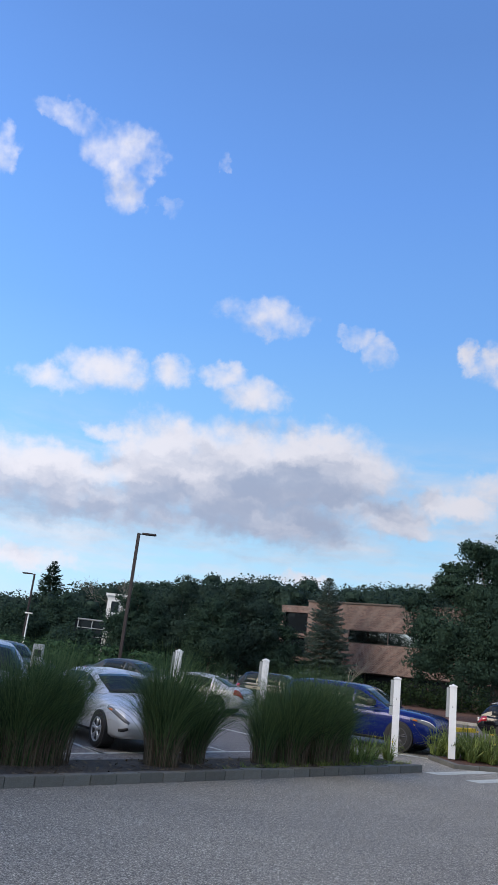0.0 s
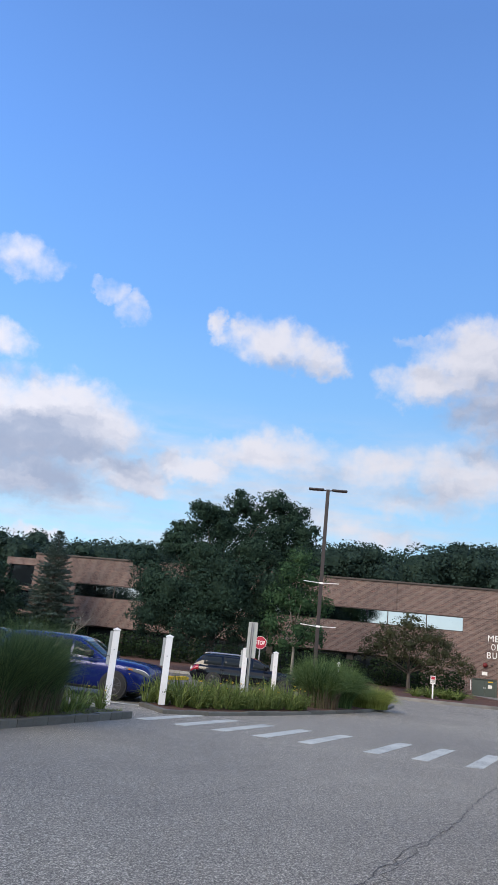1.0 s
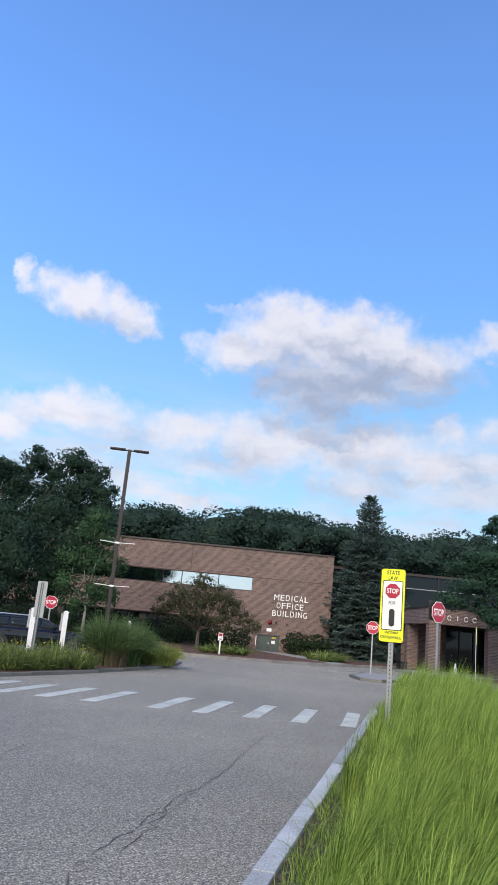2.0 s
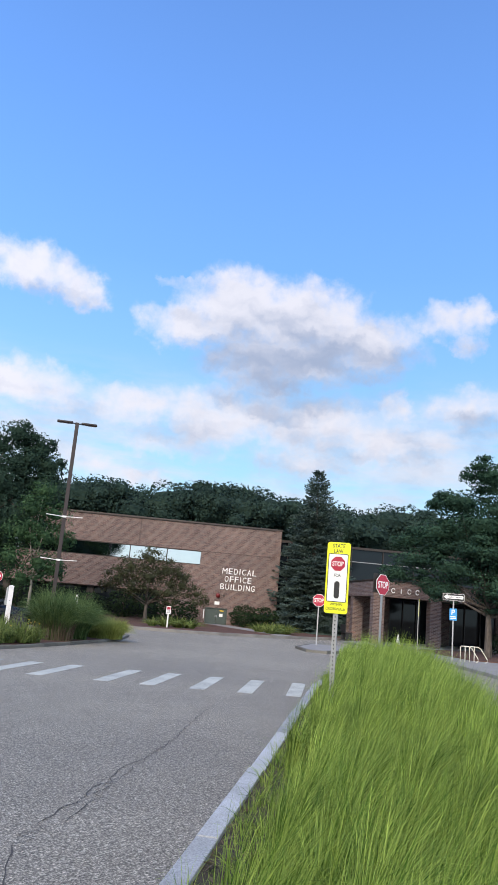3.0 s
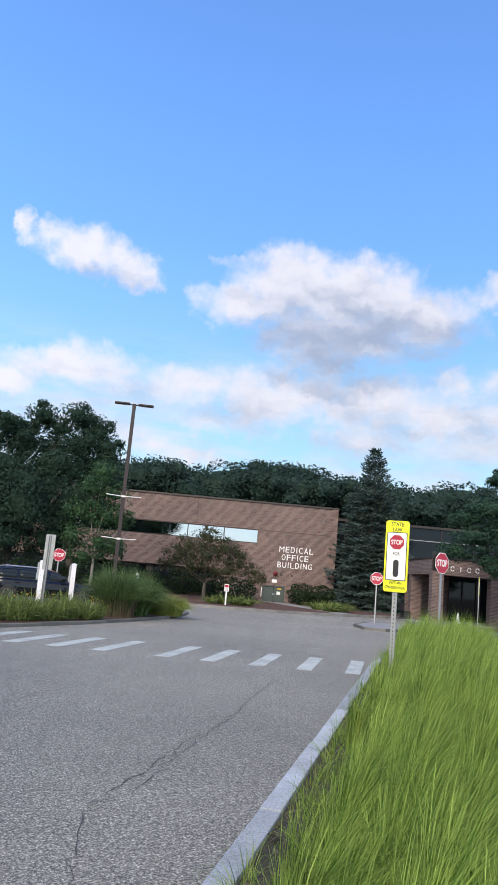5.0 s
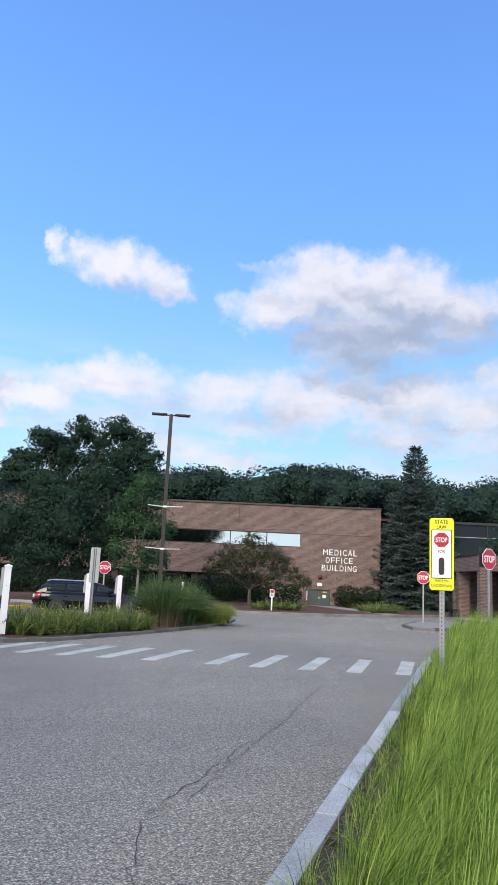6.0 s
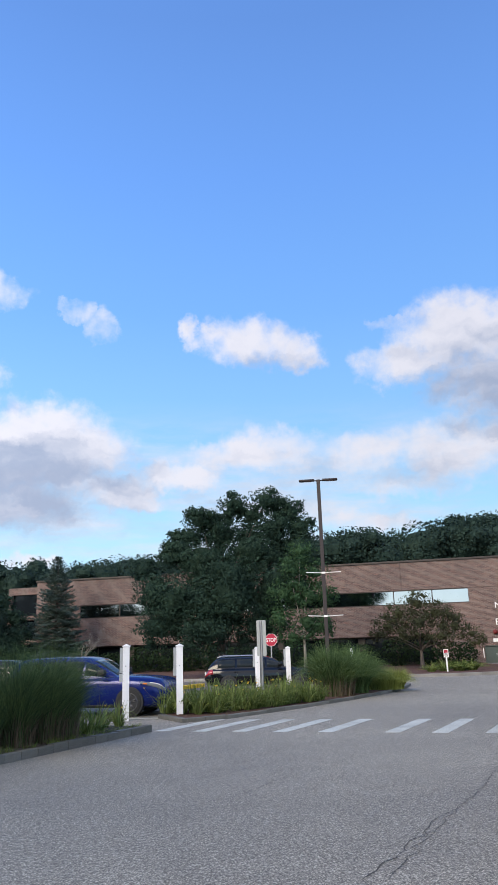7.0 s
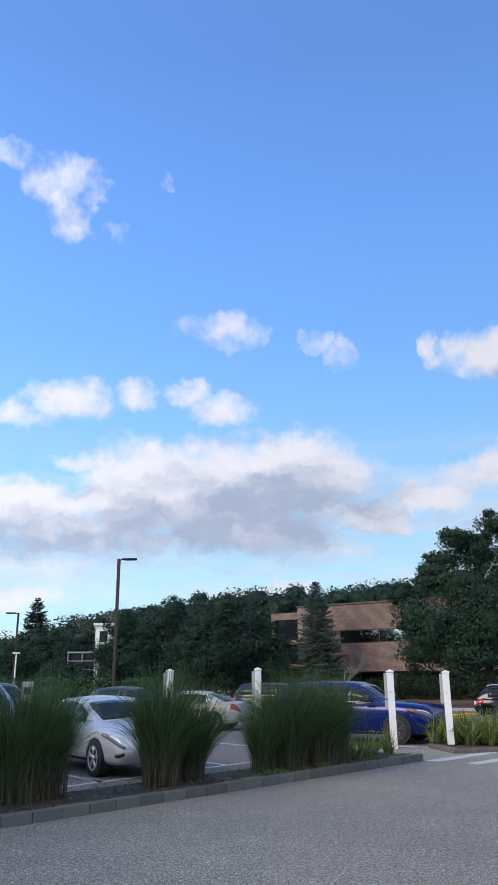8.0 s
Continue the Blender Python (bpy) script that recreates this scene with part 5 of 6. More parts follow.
    bmesh.ops.recalc_face_normals(bm, faces=bm.faces)
    cabin = part("cabin", bm, paint, t, smooth=True)

    def side_at(x, f, s):
        zr, hw = np.interp(x, CX, roof), np.interp(x, CX, base)
        up = max(zr - belt, 0.0) + 0.03
        tuck = hw * (1 - 0.2 * up / (H - belt))
        return (x, s * (hw + (tuck - hw) * f / 0.86), belt - 0.03 + up * f)

    def top_at(x, g):
        zr, hw = np.interp(x, CX, roof), np.interp(x, CX, base)
        up = max(zr - belt, 0.0) + 0.03
        tuck = hw * (1 - 0.2 * up / (H - belt))
        return (x, g * tuck * 0.86, belt + up - 0.02 * abs(g) - 0.03 * g * g)

    for s in (1, -1):
        cuts = [cowl - 0.22 * L / 4.6 * 1.4, 0.06, rear_top - 0.02] if style == "sedan" else [cowl - 0.3, 0.1, -0.23 * L, rear_top + 0.08]
        for a, b in zip(cuts, cuts[1:]):
            xs = np.linspace(a - 0.035, b + 0.035, 9)
            panel("side_window", [[side_at(x, f, s) for f in (0.13, 0.45, 0.80)] for x in xs], CARGLASS, cabin)
        panel("chrome_strip" if style == "suv" else "window_sill", [[side_at(x, f, s) for f in (0.07, 0.11)] for x in np.linspace(cuts[0], cuts[-1], 9)], ALLOY if style == "suv" else BLACK, cabin)
    panel("windshield", [[top_at(x, g) for g in np.linspace(-1, 1, 9)] for x in np.linspace(front + 0.1, cowl - 0.05, 7)], CARGLASS, cabin, "dark tinted windshield")
    panel("rear_window", [[top_at(x, g) for g in np.linspace(-0.95, 0.95, 9)] for x in np.linspace(rear + 0.06, rear_top - 0.02, 5)], CARGLASS, cabin)
    if rails:
        for s in (1, -1):
            part("roof_rail", tube(bmesh.new(), [(rear_top + 0.1, s * 0.33 * W, H + 0.0), (rear_top + 0.25, s * 0.34 * W, H + 0.05), (front - 0.3, s * 0.34 * W, H + 0.05), (front - 0.15, s * 0.33 * W, H)], [0.018] * 4, 6), ALLOY, cabin)

    def flank(x, f, s):
        zt, zl, hw = np.interp(x, X, top), np.interp(x, X, low), np.interp(x, X, half)
        b = [q[1] for q in shape[1:9]]
        return (x, s * hw * np.interp(f, b, [q[0] for q in shape[1:9]]), zl + (zt - zl) * f)

    for s in (1, -1):
        panel("headlight", [[flank(x, 0.76 + 0.06 * k + g * (0.095 - 0.055 * k), s) for g in (-1, 0, 1)] for k, x in ((j / 8, nose - 0.03 - 0.66 * j / 8) for j in range(9))], HEADLAMP, body, "clear headlight lens", 0.014)
        panel("light_strip", [[flank(x, f, s) for f in (0.825, 0.855)] for x in np.linspace(nose - 0.06, nose - 0.42, 6)], WHITE, body, "bright running light strip", 0.02)
        panel("turn_signal", [[flank(x, f, s) for f in (0.77, 0.82)] for x in np.linspace(nose - 0.5, nose - 0.62, 4)], AMBER, body, "amber turn signal", 0.02)
        panel("air_intake", [[flank(x, 0.3 + g * (0.13 - 0.4 * (nose - x)), s) for g in (-1, 1)] for x in np.linspace(nose - 0.03, nose - 0.22, 4)], BLACK, body, "black air intake", 0.008)
        panel("tail_light", [[flank(x, f, s) for f in (0.66, 0.78, 0.93)] for x in np.linspace(tail + 0.03, tail + 0.36, 6)], TAILRED, body, "red tail light lens", 0.014)
        for x in (0.12, -0.19 * L):
            part("door_handle", boxed(((x - 0.28, s * 0.493 * W - 0.02, belt - 0.15), (x - 0.1, s * 0.493 * W + 0.02, belt - 0.12)), bevel=0.008), paint, body)
        for x in (cowl - 0.42, 0.02, -0.23 * L):
            panel("door_gap", [[flank(x + e, f, s) for f in np.linspace(0.12, 0.93, 6)] for e in (0, 0.012)], BLACK, body, "", 0.003)
        panel("sill_trim", [[flank(x, f, s) for f in (0.02, 0.1)] for x in np.linspace(nose - 1.35, tail + 1.4, 8)], BLACK, body, "", 0.01)
        m = boxed(((cowl - 0.42, s * 0.5 * W - (0.02 if s > 0 else -0.02), belt + 0.04), (cowl - 0.22, s * (0.5 * W + 0.19), belt + 0.2)), bevel=0.035)
        part("mirror", m, paint if style != "suv" else BLACK, body, smooth=True)
    panel("grille", [[(nose - 0.03 - 0.16 * abs(g) ** 2.2 + 0.035 * (z < 0.6), g * 0.27 * W, z) for g in np.linspace(-1, 1, 9)] for z in (0.42, 0.52, 0.64)], BLACK, body, "", 0.015)
    part("number_plate", boxed(((tail - 0.03, -0.16, belt - 0.27), (tail + 0.03, 0.16, belt - 0.13)), bevel=0.004), WHITE, body)
    # wheels
    for x in (nose - 0.19 * L - 0.05, tail + 0.2 * L + 0.03):
        for s in (1, -1):
            y = s * (0.5 * W - 0.115)
            arch = bmesh.new()
            bmesh.ops.create_cone(arch, cap_ends=True, segments=28, radius1=wheel * 1.08, radius2=wheel * 1.08, depth=0.235, matrix=pose(x, y, wheel * 1.03, 90))
            part("wheel_arch", arch, BLACK, body, "dark wheel arch lining")
            wh = new("wheel")
            wh.parent = t
            wh.matrix_local = pose(x, y + s * 0.02, wheel)
            ty = bmesh.new()
            prof = [(wheel * 0.66, -0.11), (wheel * 0.93, -0.115), (wheel, -0.085), (wheel, 0.085), (wheel * 0.93, 0.115), (wheel * 0.66, 0.11)]
            rws = [[ty.verts.new((r * math.cos(a), yy, r * math.sin(a))) for r, yy in prof] for a in np.linspace(0, 2 * math.pi, 29)[:-1]]
            for a, b in zip(rws, rws[1:] + rws[:1]):
                for k in range(5):
                    ty.faces.new((a[k], a[k + 1], b[k + 1], b[k]))
            bmesh.ops.recalc_face_normals(ty, faces=ty.faces)
            part("tyre", ty, RUBBER, wh, smooth=True)
            rim = bmesh.new()
            bmesh.ops.create_cone(rim, cap_ends=True, segments=24, radius1=wheel * 0.2, radius2=wheel * 0.16, depth=0.05, matrix=pose(0, s * 0.085, 0, -90 * s))
            for k in range(5):
                a = 2 * math.pi * k / 5 + 0.3
                for e in (-0.16, 0.16):
                    p, q = Vector((math.cos(a), 0, math.sin(a))), Vector((math.cos(a + e), 0, math.sin(a + e)))
                    tube(rim, [p * wheel * 0.1 + Vector((0, s * 0.085, 0)), q * wheel * 0.66 + Vector((0, s * 0.095, 0))], [0.026, 0.022], 5)
            tube(rim, [(wheel * 0.66 * math.cos(a), s * 0.1, wheel * 0.66 * math.sin(a)) for a in np.linspace(0, 2 * math.pi, 25)], [0.018] * 25, 5, False)
            part("rim", rim, rim_mat, wh, "alloy wheel rim", True)
            hub = bmesh.new()
            bmesh.ops.create_cone(hub, cap_ends=True, segments=24, radius1=wheel * 0.68, radius2=wheel * 0.68, depth=0.1, matrix=pose(0, 0, 0, 90))
            part("brake", hub, BLACK, wh)
    return t


BLUE = car_paint("blue_car_paint", (0.002, 0.012, 0.13), 0.2, 0.2)
SILVER = car_paint("silver_car_paint", (0.66, 0.69, 0.73), 0.35, 0.3)
INK = car_paint("black_car_paint", (0.004, 0.0045, 0.006), 0.0, 0.12)
PEARL = car_paint("pale_car_paint", (0.62, 0.65, 0.68), 0.3, 0.3)
GREYCAR = car_paint("grey_car_paint", (0.05, 0.055, 0.062), 0.4)


def parked(label, category, paint, L, W, H, style, wheel_at, heading, side, front=True, **more):
    """Parks a car so that its front (or rear) wheel on one side (1 left, -1 right) stands at a place."""
    a = radians(heading)
    x = (L / 2 - 0.19 * L - 0.05) if front else (-L / 2 + 0.2 * L + 0.03)
    y = side * (0.5 * W - 0.1)
    return car(label, category, paint, L, W, H, style, (wheel_at[0] - x * math.cos(a) + y * math.sin(a), wheel_at[1] - x * math.sin(a) - y * math.cos(a), 0.011), heading, **more)


parked("glossy blue SUV parked behind a white post", "car", BLUE, 4.9, 1.95, 1.57, "suv", (3.55, 21.2), -29, -1, wheel=0.36, belt=1.03, hood=1.0, rim_mat=DARKRIM)
parked("black minivan with roof rails parked beyond the flowers", "car", INK, 4.8, 1.85, 1.34, "van", (9.0, 30.1), -20, -1, False, wheel=0.31, belt=0.91, hood=0.84, rails=True, rim_mat=DARKRIM)
parked("silver sedan parked nose towards the planted island", "car", SILVER, 4.5, 1.76, 1.34, "sedan", (-3.05, 14.65), -54, -1, wheel=0.31, belt=0.9, hood=0.85)
parked("silver sedan seen from its rear in the car park", "car", PEARL, 4.6, 1.76, 1.27, "sedan", (-1.7, 27.0), 163, 1, False, wheel=0.31, belt=0.87, hood=0.83)
parked("silver SUV parked beside the tall grass", "car", PEARL, 4.7, 1.9, 1.68, "suv", (-5.55, 13.6), -47, -1, wheel=0.36, belt=1.06, hood=1.04)
car("dark grey car parked in a far row", "car", GREYCAR, 4.6, 1.8, 1.42, "sedan", (-5.4, 31.5, 0.011), -30)
car("dark hatchback parked in a far row", "car", INK, 4.4, 1.8, 1.5, "suv", (0.8, 34.5, 0.011), -28)
car("dark grey pickup-sized car parked far off", "car", GREYCAR, 4.9, 1.9, 1.6, "suv", (-11.2, 33.0, 0.011), -32)

# ---- lamp posts ----
def lamp_head(parent, x, z, s, long=0.86):
    head = part("lamp_head", boxed(((min(s * 0.12, s * (0.12 + long)) + x, -0.14, z - 0.02), (max(s * 0.12, s * (0.12 + long)) + x, 0.14, z + 0.09)), bevel=0.035), POLE, parent, smooth=True)
    part("arm", tube(bmesh.new(), [(x, 0, z), (x + s * 0.2, 0, z + 0.03)], [0.035, 0.035], 8), POLE, parent)
    part("lens", boxed(((min(s * 0.3, s * (0.05 + long)) + x, -0.1, z - 0.035), (max(s * 0.3, s * (0.05 + long)) + x, 0.1, z - 0.02))), DARKGLASS, head)
    return head


def lamp_post(label, at, turn, h, heads, wide=0.13, bars=()):
    t = thing("street_lamp", label, "lamp post", at, turn)
    part("pole", boxed(((-wide / 2, -wide / 2, 0), (wide / 2, wide / 2, h)), bevel=0.02), POLE, t)
    part("base", tube(bmesh.new(), [(0, 0, -0.1), (0, 0, 0.45), (0, 0, 0.5)], [0.26, 0.26, 0.22], 16), CONCRETE, t)
    for s in heads:
        lamp_head(t, s * wide / 2, h - 0.06, s)
    for z in bars:
        part("banner_arm", tube(bmesh.new(), [(-0.95, -0.09, z + 0.05), (-0.1, -0.09, z), (0.1, -0.09, z), (0.95, -0.09, z + 0.03)], [0.022] * 4, 6), WHITE, t, "thin white banner arm")
        part("clamp", boxed(((-0.1, -0.12, z - 0.05), (0.1, 0.1, z + 0.05)), bevel=0.01), WHITE, t)
    return t


lamp_post("tall brown double-headed lamp post with banner arms", (16.75, 37.6, 0.1), -24, 10.62, (-1, 1), 0.2, (5.42, 3.12))
lamp_post("tall brown single-headed car park lamp post", (-8.56, 44.63, 0), 0, 8.65, (1,), 0.18)
lamp_post("tall brown single-headed car park lamp post", (-21.45, 66.7, 0), 10, 7.45, (-1,), 0.16)
white_lamp = thing("street_lamp", "short pale lamp post in the car park", "lamp post", (-17.6, 55.0, 0))
part("pole", tube(bmesh.new(), [(0, 0, 0), (0, 0, 3.6)], [0.06, 0.045], 8), WHITE, white_lamp)
part("lamp_head", boxed(((-0.26, -0.1, 3.57), (0.26, 0.1, 3.66)), bevel=0.03), WHITE, white_lamp)


# ---- white charging posts ----
def white_post(at, h, turn, first=None, box_h=0.62, low=0.95):
    t = thing("charging_post", "square white vinyl post with grey charger box", "post", at, turn, group="white charging posts")
    w = 0.085
    part("post", boxed(((-w, -w, 0), (w, w, h - 0.06)), bevel=0.008), WHITEPVC, t)
    cap = boxed(((-w - 0.018, -w - 0.018, h - 0.06), (w + 0.018, w + 0.018, h - 0.025)), bevel=0.008)
    v = [cap.verts.new(p) for p in ((-w, -w, h - 0.025), (w, -w, h - 0.025), (w, w, h - 0.025), (-w, w, h - 0.025), (0, 0, h + 0.015))]
    for i in range(4):
        cap.faces.new((v[i], v[(i + 1) % 4], v[4]))
    part("cap", cap, WHITEPVC, t)
    bx = part("charger_box", boxed(((-w - 0.075, -0.06, h - 0.08 - box_h), (-w, 0.06, h - 0.08)), bevel=0.012), GREYBOX, t, "grey charger box")
    part("plug_holder", boxed(((-w - 0.085, -0.05, low), (-w, 0.05, low + 0.2)), bevel=0.015), GREYBOX, bx)
    for z in (h - 0.55, 0.3):
        part("bolt", boxed(((-0.02, -w - 0.006, z), (0.005, -w, z + 0.03))), GREYBOX, t)
    return t


white_post((3.22, 19.95, 0.0), 1.87, -8)
white_post((4.6, 19.82, 0.1), 1.74, -12)
white_post((9.02, 26.5, 0.1), 1.62, -18)
white_post((10.25, 26.6, 0.1), 1.60, -20)
white_post((-0.15, 20.3, 0.0), 1.95, 0)
white_post((-2.42, 20.1, 0.0), 1.93, 4)
meter = thing("charging_post", "pale green-grey charger pedestal beside cars", "post", (-6.97, 23.05, 0), 12, group="white charging posts")
part("post", boxed(((-0.12, -0.1, 0), (0.12, 0.1, 1.25)), bevel=0.02), WHITEPVC, meter)
part("charger_box", boxed(((-0.16, -0.13, 1.0), (0.16, 0.12, 1.66)), bevel=0.03), GREYBOX, meter)
part("screen", boxed(((-0.1, -0.14, 1.3), (0.1, -0.13, 1.5))), BLACK, meter)


# ---- signs ----
def board(w, h, round_, y0, y1, z):
    """A rounded sign plate in the x-z plane, its middle at height z."""
    bm = bmesh.new()
    out = []
    for cx, cz, a0 in ((w / 2 - round_, h / 2 - round_, 0), (-w / 2 + round_, h / 2 - round_, 90), (-w / 2 + round_, -h / 2 + round_, 180), (w / 2 - round_, -h / 2 + round_, 270)):
        out += [(cx + round_ * math.cos(radians(a0 + k * 22.5)), cz + round_ * math.sin(radians(a0 + k * 22.5))) for k in range(5)]
    a, b = [bm.verts.new((x, y0, z + q)) for x, q in out], [bm.verts.new((x, y1, z + q)) for x, q in out]
    bm.faces.new(a)
    bm.faces.new(b[::-1])
    for i in range(len(out)):
        bm.faces.new((a[i], b[i], b[(i + 1) % len(out)], a[(i + 1) % len(out)]))
    bmesh.ops.recalc_face_normals(bm, faces=bm.faces)
    return bm


def octagon(r, y0, y1, z):
    bm = bmesh.new()
    bmesh.ops.create_cone(bm, cap_ends=True, segments=8, radius1=r, radius2=r, depth=abs(y1 - y0), matrix=pose(0, (y0 + y1) / 2, z, 90) @ pose(0, 0, 0, 0, 0, 22.5))
    return bm


def channel_post(h, parent, wide=0.06, low=-0.1):
    """A galvanised U-channel with a row of holes."""
    bm = boxed(((-wide / 2, 0.012, low), (wide / 2, 0.018, h)), ((-wide / 2, 0.018, low), (-wide / 2 + 0.008, 0.045, h)), ((wide / 2 - 0.008, 0.018, low), (wide / 2, 0.045, h)))
    p = part("post", bm, GALV, parent, "galvanised channel post")
    holes = bmesh.new()
    for k in range(int((h - 0.3) / 0.05)):
        box(holes, (-0.006, 0.006, 0.3 + 0.05 * k), (0.006, 0.0125, 0.318 + 0.05 * k))
    tagged(part("holes", holes, BLACK, p), kind="stuff")
    return p


def crossing_sign(at, turn, low, label, back=True):
    t = thing("crosswalk_sign", label, "sign", at, turn)
    channel_post(low + 0.85, t)
    z = low + 0.457
    plate = part("plate", board(0.305, 0.914, 0.035, -0.004, 0.008, z), SIGNLIME, t, "fluorescent yellow-green sign plate")
    part("back_face", board(0.303, 0.912, 0.035, 0.008, 0.011, z), GALV, plate)
    panel_ = part("border", board(0.262, 0.622, 0.02, -0.008, -0.004, low + 0.455), BLACK, plate)
    part("white_panel", board(0.244, 0.604, 0.014, -0.011, -0.008, low + 0.455), WHITE, panel_)
    part("octagon", octagon(0.098, -0.011, -0.014, low + 0.635), SIGNRED, panel_, "small red octagon")
    lettering("STOP", "lettering", 0.062, 0.148, WHITE, panel_, (0, -0.0150, low + 0.635), 0.002, (90, 0, 0), 0.02)
    lettering("STATE", "lettering", 0.052, 0.165, BLACK, plate, (0, -0.0052, low + 0.868), 0.002, (90, 0, 0), 0.012)
    lettering("LAW", "lettering", 0.052, 0.12, BLACK, plate, (0, -0.0052, low + 0.798), 0.002, (90, 0, 0), 0.012)
    lettering("FOR", "lettering", 0.04, 0.088, BLACK, panel_, (0, -0.0122, low + 0.486), 0.002, (90, 0, 0), 0.008)
    lettering("WITHIN", "lettering", 0.034, 0.165, BLACK, plate, (0, -0.0052, low + 0.116), 0.002, (90, 0, 0), 0.01)
    lettering("CROSSWALK", "lettering", 0.036, 0.262, BLACK, plate, (0, -0.0052, low + 0.058), 0.002, (90, 0, 0), 0.01)
    mark = board(0.07, 0.22, 0.034, -0.0135, -0.011, low + 0.3)
    part("plain_mark", mark, BLACK, panel_, "plain black mark")
    return t


crossing_sign((7.06, 7.02, 0.1), -55.5, 1.6, "fluorescent yellow crosswalk sign on a galvanised post")
crossing_sign((31.9, 25.85, 0.12), 36, 1.8, "yellow crosswalk sign seen edge-on by the entrance")


def stop_sign(at, turn, z, r, label, back=False):
    t = thing("stop_sign", label, "sign", at, turn, group="stop signs")
    part("post", boxed(((-0.03, 0.012, -0.1), (0.03, 0.05, z + r * 0.8)), bevel=0.006), GALV, t, "galvanised post")
    plate = part("plate", octagon(r, 0.0, 0.01, z), WHITE, t)
    part("red_face", octagon(r * 0.94, -0.004, 0.0, z), SIGNRED, plate, "red octagonal face")
    lettering("STOP", "lettering", r * 0.62, r * 1.42, WHITE, plate, (0, -0.0062, z), 0.004, (90, 0, 0), 0.02)
    if back:
        part("back_plate", boxed(((-0.36, 0.06, z - r * 0.75), (0.16, 0.07, z + r * 0.98)), bevel=0.004), DARKMETAL, t, "dark back of another sign")
    return t


stop_sign((13.0, 36.0, 0), -20, 2.05, 0.325, "red stop sign at the car park exit")
stop_sign((26.33, 27.6, 0.1), -44, 2.18, 0.325, "red stop sign on the tip of an island")
stop_sign((16.68, 14.83, 0.1), 4, 2.53, 0.315, "red stop sign at the end of the grass bed", True)

rear_sign = thing("road_sign", "blank grey back of a road sign on post", "sign", (7.42, 21.35, 0.1), -48)
part("post", boxed(((-0.034, -0.014, -0.1), (0.034, -0.008, 2.34)), ((-0.034, -0.05, -0.1), (-0.026, -0.014, 2.34)), ((0.026, -0.05, -0.1), (0.034, -0.014, 2.34))), GALV, rear_sign, "galvanised channel post")
part("plate", board(0.31, 1.02, 0.03, -0.004, 0.006, 1.86), SIGNBACK, rear_sign)
for z in (1.5, 2.2):
    part("bolt", boxed(((-0.014, -0.03, z), (0.014, -0.014, z + 0.028)), bevel=0.003), GALV, rear_sign)

small_sign = thing("road_sign", "small red and white notice on a white stake", "sign", (23.3, 36.6, 0.12), -32)
part("post", boxed(((-0.04, 0, -0.1), (0.04, 0.05, 1.0)), bevel=0.008), WHITE, small_sign)
part("plate", board(0.26, 0.42, 0.02, -0.01, 0.0, 0.98), WHITE, small_sign)
part("red_band", boxed(((-0.1, -0.014, 1.0), (0.1, -0.01, 1.16)), bevel=0.001), SIGNRED, small_sign)
part("bars", boxed(*(((-0.09, -0.014, z), (0.09, -0.01, z + 0.02)) for z in (0.95, 0.9, 0.85, 0.81))), BLACK, small_sign)

one_way = thing("road_sign", "black and white one-way arrow above a blue parking sign", "sign", (28.55, 21.2, 0.12), -53)
part("post", boxed(((-0.03, 0.012, -0.1), (0.03, 0.05, 2.95)), bevel=0.006), GALV, one_way)
plate = part("arrow_plate", board(0.98, 0.34, 0.03, -0.004, 0.006, 2.76), BLACK, one_way, "black one-way plate")
part("edge_line", board(0.94, 0.30, 0.02, -0.006, -0.004, 2.76), WHITE, plate)
part("black_field", board(0.92, 0.28, 0.02, -0.008, -0.006, 2.76), BLACK, plate)
arrow = bmesh.new()
v = [arrow.verts.new((x, -0.0098, 2.76 + z)) for x, z in ((-0.44, 0), (-0.26, -0.12), (-0.28, -0.065), (0.42, -0.065), (0.42, 0.065), (-0.28, 0.065), (-0.26, 0.12))]
arrow.faces.new(v)
part("white_arrow", arrow, WHITE, plate)
lettering("ONE WAY", "lettering", 0.08, 0.55, BLACK, plate, (0.08, -0.0112, 2.76), 0.002, (90, 0, 0), 0.01)
plate = part("parking_plate", board(0.33, 0.52, 0.03, -0.004, 0.006, 2.0), SIGNBLUE, one_way, "blue parking plate")
lettering("P", "lettering", 0.22, 0.15, WHITE, plate, (0, -0.006, 2.1), 0.003, (90, 0, 0), 0.01)
part("bars", boxed(((-0.12, -0.007, 1.88), (0.12, -0.004, 1.92)), ((-0.12, -0.007, 1.81), (0.12, -0.004, 1.85))), WHITE, plate)

CREAM = plain("cream_paint", (0.75, 0.72, 0.6), 0.45, wear=0.1)
rack = thing("handrail", "cream painted tubular handrails beside steps", "handrail", (29.0, 20.75, 0.12), -53)
rack.scale = (0.8, 0.8, 0.85)
for k in (0, 1):
    y = 0.5 * k
    part("rail", tube(bmesh.new(), [(-0.35 + y, y, 0.0), (-0.35 + y, y, 0.72), (-0.3 + y, y, 0.78), (0.1 + y, y, 0.78), (0.25 + y, y, 0.7), (0.6 + y, y, 0.2), (0.6 + y, y, 0.08), (0.5 + y, y, 0.0)], [0.023] * 8, 7), CREAM, rack, smooth=True)
    part("baluster", tube(bmesh.new(), [(-0.1 + y, y, 0), (-0.1 + y, y, 0.78)], [0.022] * 2, 6), CREAM, rack)
bin_ = thing("traffic_cone", "small pale traffic cone by the entrance", "cone", (36.6, 31.2, 0.12))
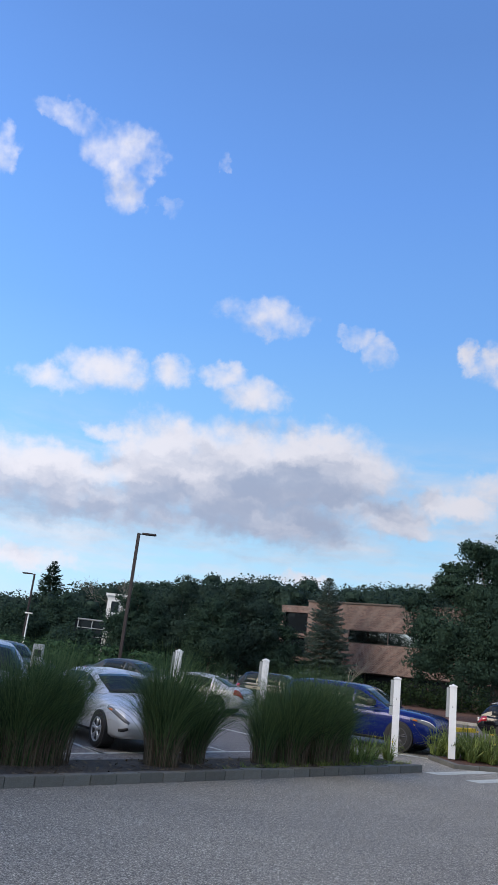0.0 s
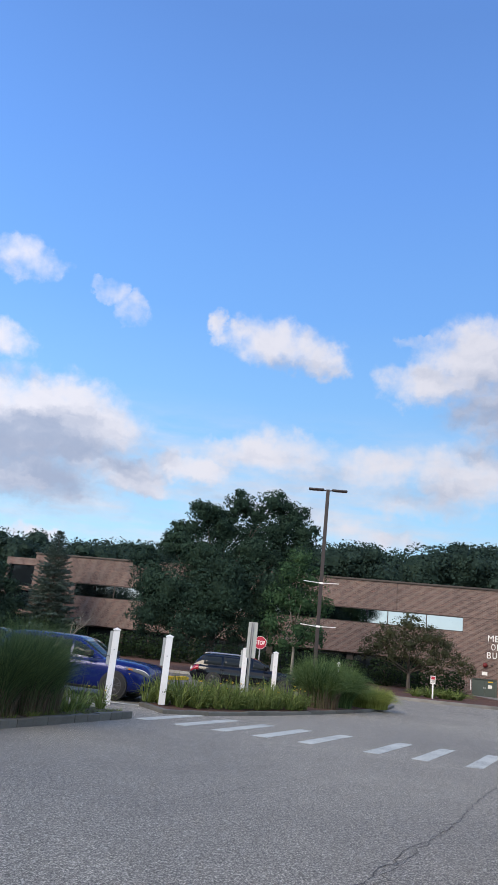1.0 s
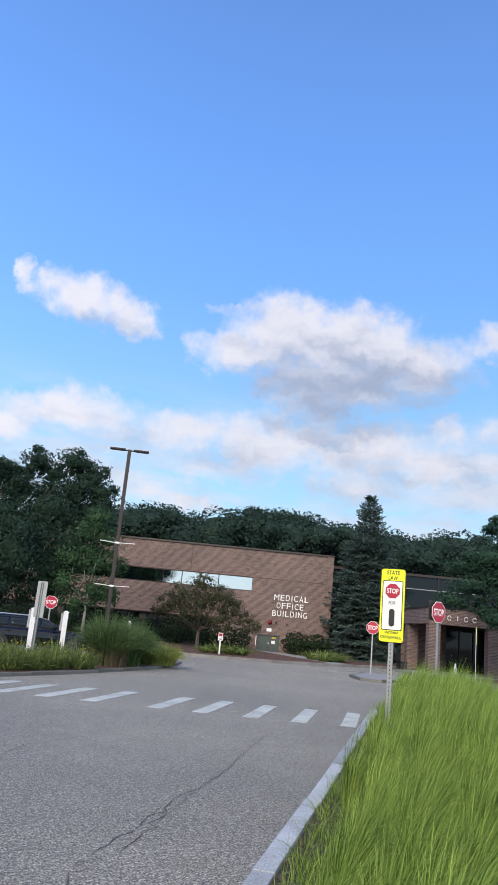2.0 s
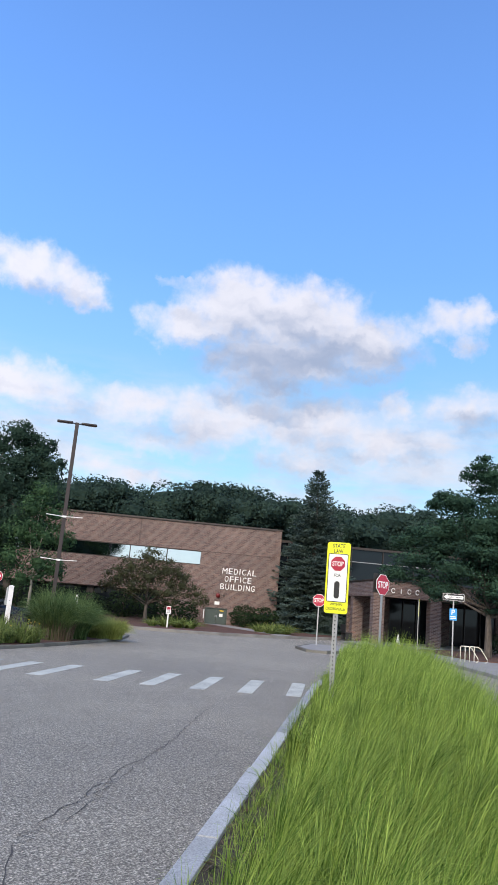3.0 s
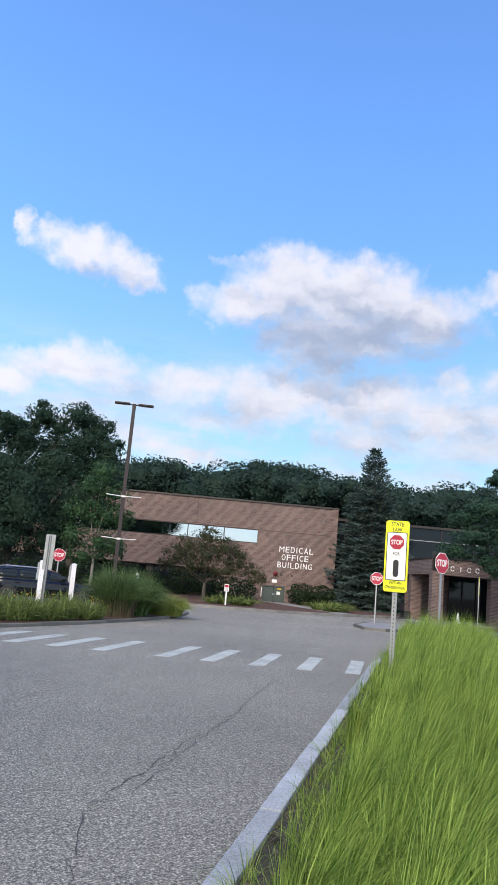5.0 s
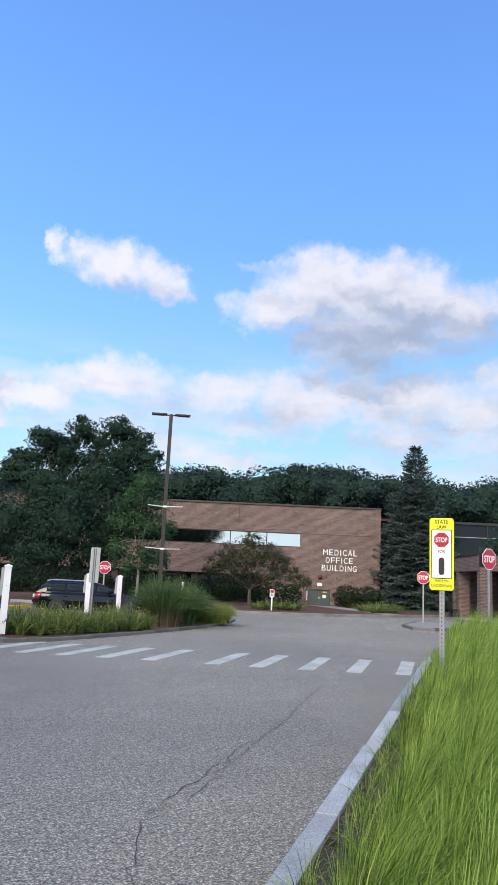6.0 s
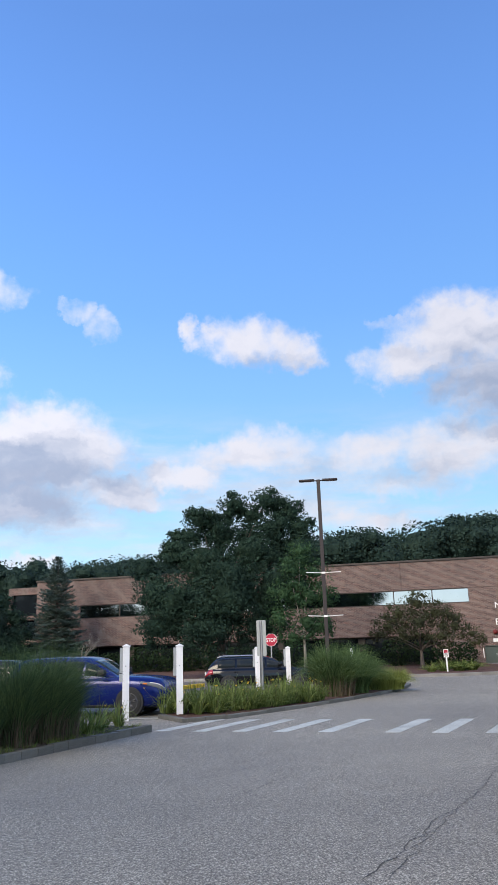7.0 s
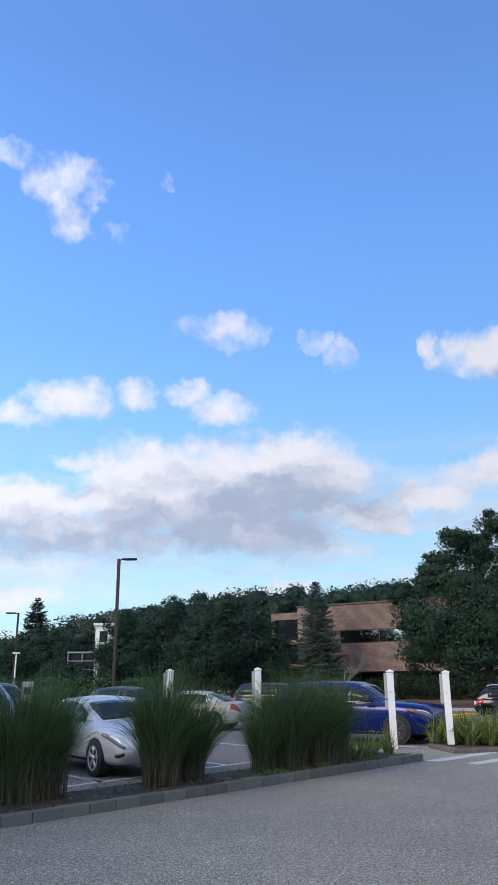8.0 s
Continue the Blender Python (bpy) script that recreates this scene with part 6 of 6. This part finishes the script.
part("cone", tube(bmesh.new(), [(0, 0, 0.03), (0, 0, 0.3), (0, 0, 0.68)], [0.16, 0.1, 0.03], 14), WHITE, bin_)
part("base", boxed(((-0.2, -0.2, 0), (0.2, 0.2, 0.035)), bevel=0.01), YELLOW, bin_)

bollard = thing("bollard", "short white marker stubs behind grass clump", "bollard", (13.3, 27.6, 0.1))
part("post", tube(bmesh.new(), [(0, 0, -0.1), (0, 0, 1.42), (0, 0, 1.46)], [0.06, 0.06, 0.03], 10), WHITE, bollard)

# ---- pieces: kerb stones, cracks ----
kerb_run("kerb", [bed(-1.7, -1.01), bed(17.6, -1.01), bed(23.5, -0.6), bed(25.0, 0.3), bed(24.4, 1.75), bed(-1.7, 2.05), bed(-1.7, -1.01)], 0.158, 0.13, 2.4, GRANITE, "pale granite kerb along the grass bed", 3, -1)
kerb_run("kerb", [over(K0, -12, 0), over(K0, 0, 0), over(K0, 9.75, 0)], 0.16, 0.14, 0.42, GREYSTONE, "weathered grey granite kerb of planted island", 4)
kerb_run("kerb", [over(K0, 9.7, 1.34), over(K0, -12, 1.34)], 0.14, 0.12, 1.2, GREYSTONE, "low grey kerb between planting and car park", 6)
kerb_run("kerb", [(4.1, 20.2), (4.35, 18.55), (5.6, 18.85), (8.3, 20.65), (10.95, 22.7), (13.3, 24.8), (15.3, 27.0), (16.4, 28.6), (16.9, 30.2), (16.2, 31.6), (14.6, 31.8)], 0.16, 0.095, 0.8, GREYSTONE, "weathered grey granite kerb round planted island", 5)
kerb_run("kerb", [(10.0, 42.2), (19.2, 37.2), (20.4, 35.4), (22.5, 34.35), (25.0, 33.85), (29.0, 34.05), (33.5, 35.25), (41.0, 37.3)], 0.16, 0.16, 1.6, MIDSTONE, "grey granite kerb before the office building", 7)
kerb_run("kerb", [(23.2, 23.6), (26.1, 24.4), (28.8, 27.4), (27.2, 29.0), (23.7, 26.2), (22.6, 24.3), (23.2, 23.6)], 0.16, 0.12, 1.0, GREYSTONE, "grey granite kerb round island tip", 8)
kerb_run("kerb", [(34.0, 33.6), (30.1, 25.0), (26.4, 19.7), (22.2, 14.0)], 0.16, 0.14, 1.5, MIDSTONE, "grey granite kerb of the entrance pavement", 9)
yellow = thing("kerb", "yellow painted kerb at the far side of the car park", "kerb", kind="structure")
part("kerb_stone", prism([(6.9, 32.6), (9.4, 35.4), (9.2, 35.6), (6.7, 32.8)], -0.1, 0.16), YELLOW, yellow)
cracks = thing("road_cracks", "dark wandering cracks in the asphalt", "crack", kind="structure")
part("crack", crack([(8.0, 10.74), (6.6, 9.35), (5.3, 7.95), (4.95, 7.6), (4.2, 7.03), (3.5, 6.3), (3.05, 5.9), (2.43, 5.27), (2.1, 4.7), (1.6, 3.6)], 0.0075, 1), CRACKSHADE, cracks)
part("crack", crack([(4.6, 7.3), (4.05, 6.75), (3.3, 6.0), (2.8, 5.4)], 0.006, 2), CRACKSHADE, cracks)
part("crack", crack([(5.5, 11.3), (4.6, 10.55), (3.65, 9.95), (2.9, 9.2), (1.9, 8.6)], 0.007, 3), CRACKSHADE, cracks)
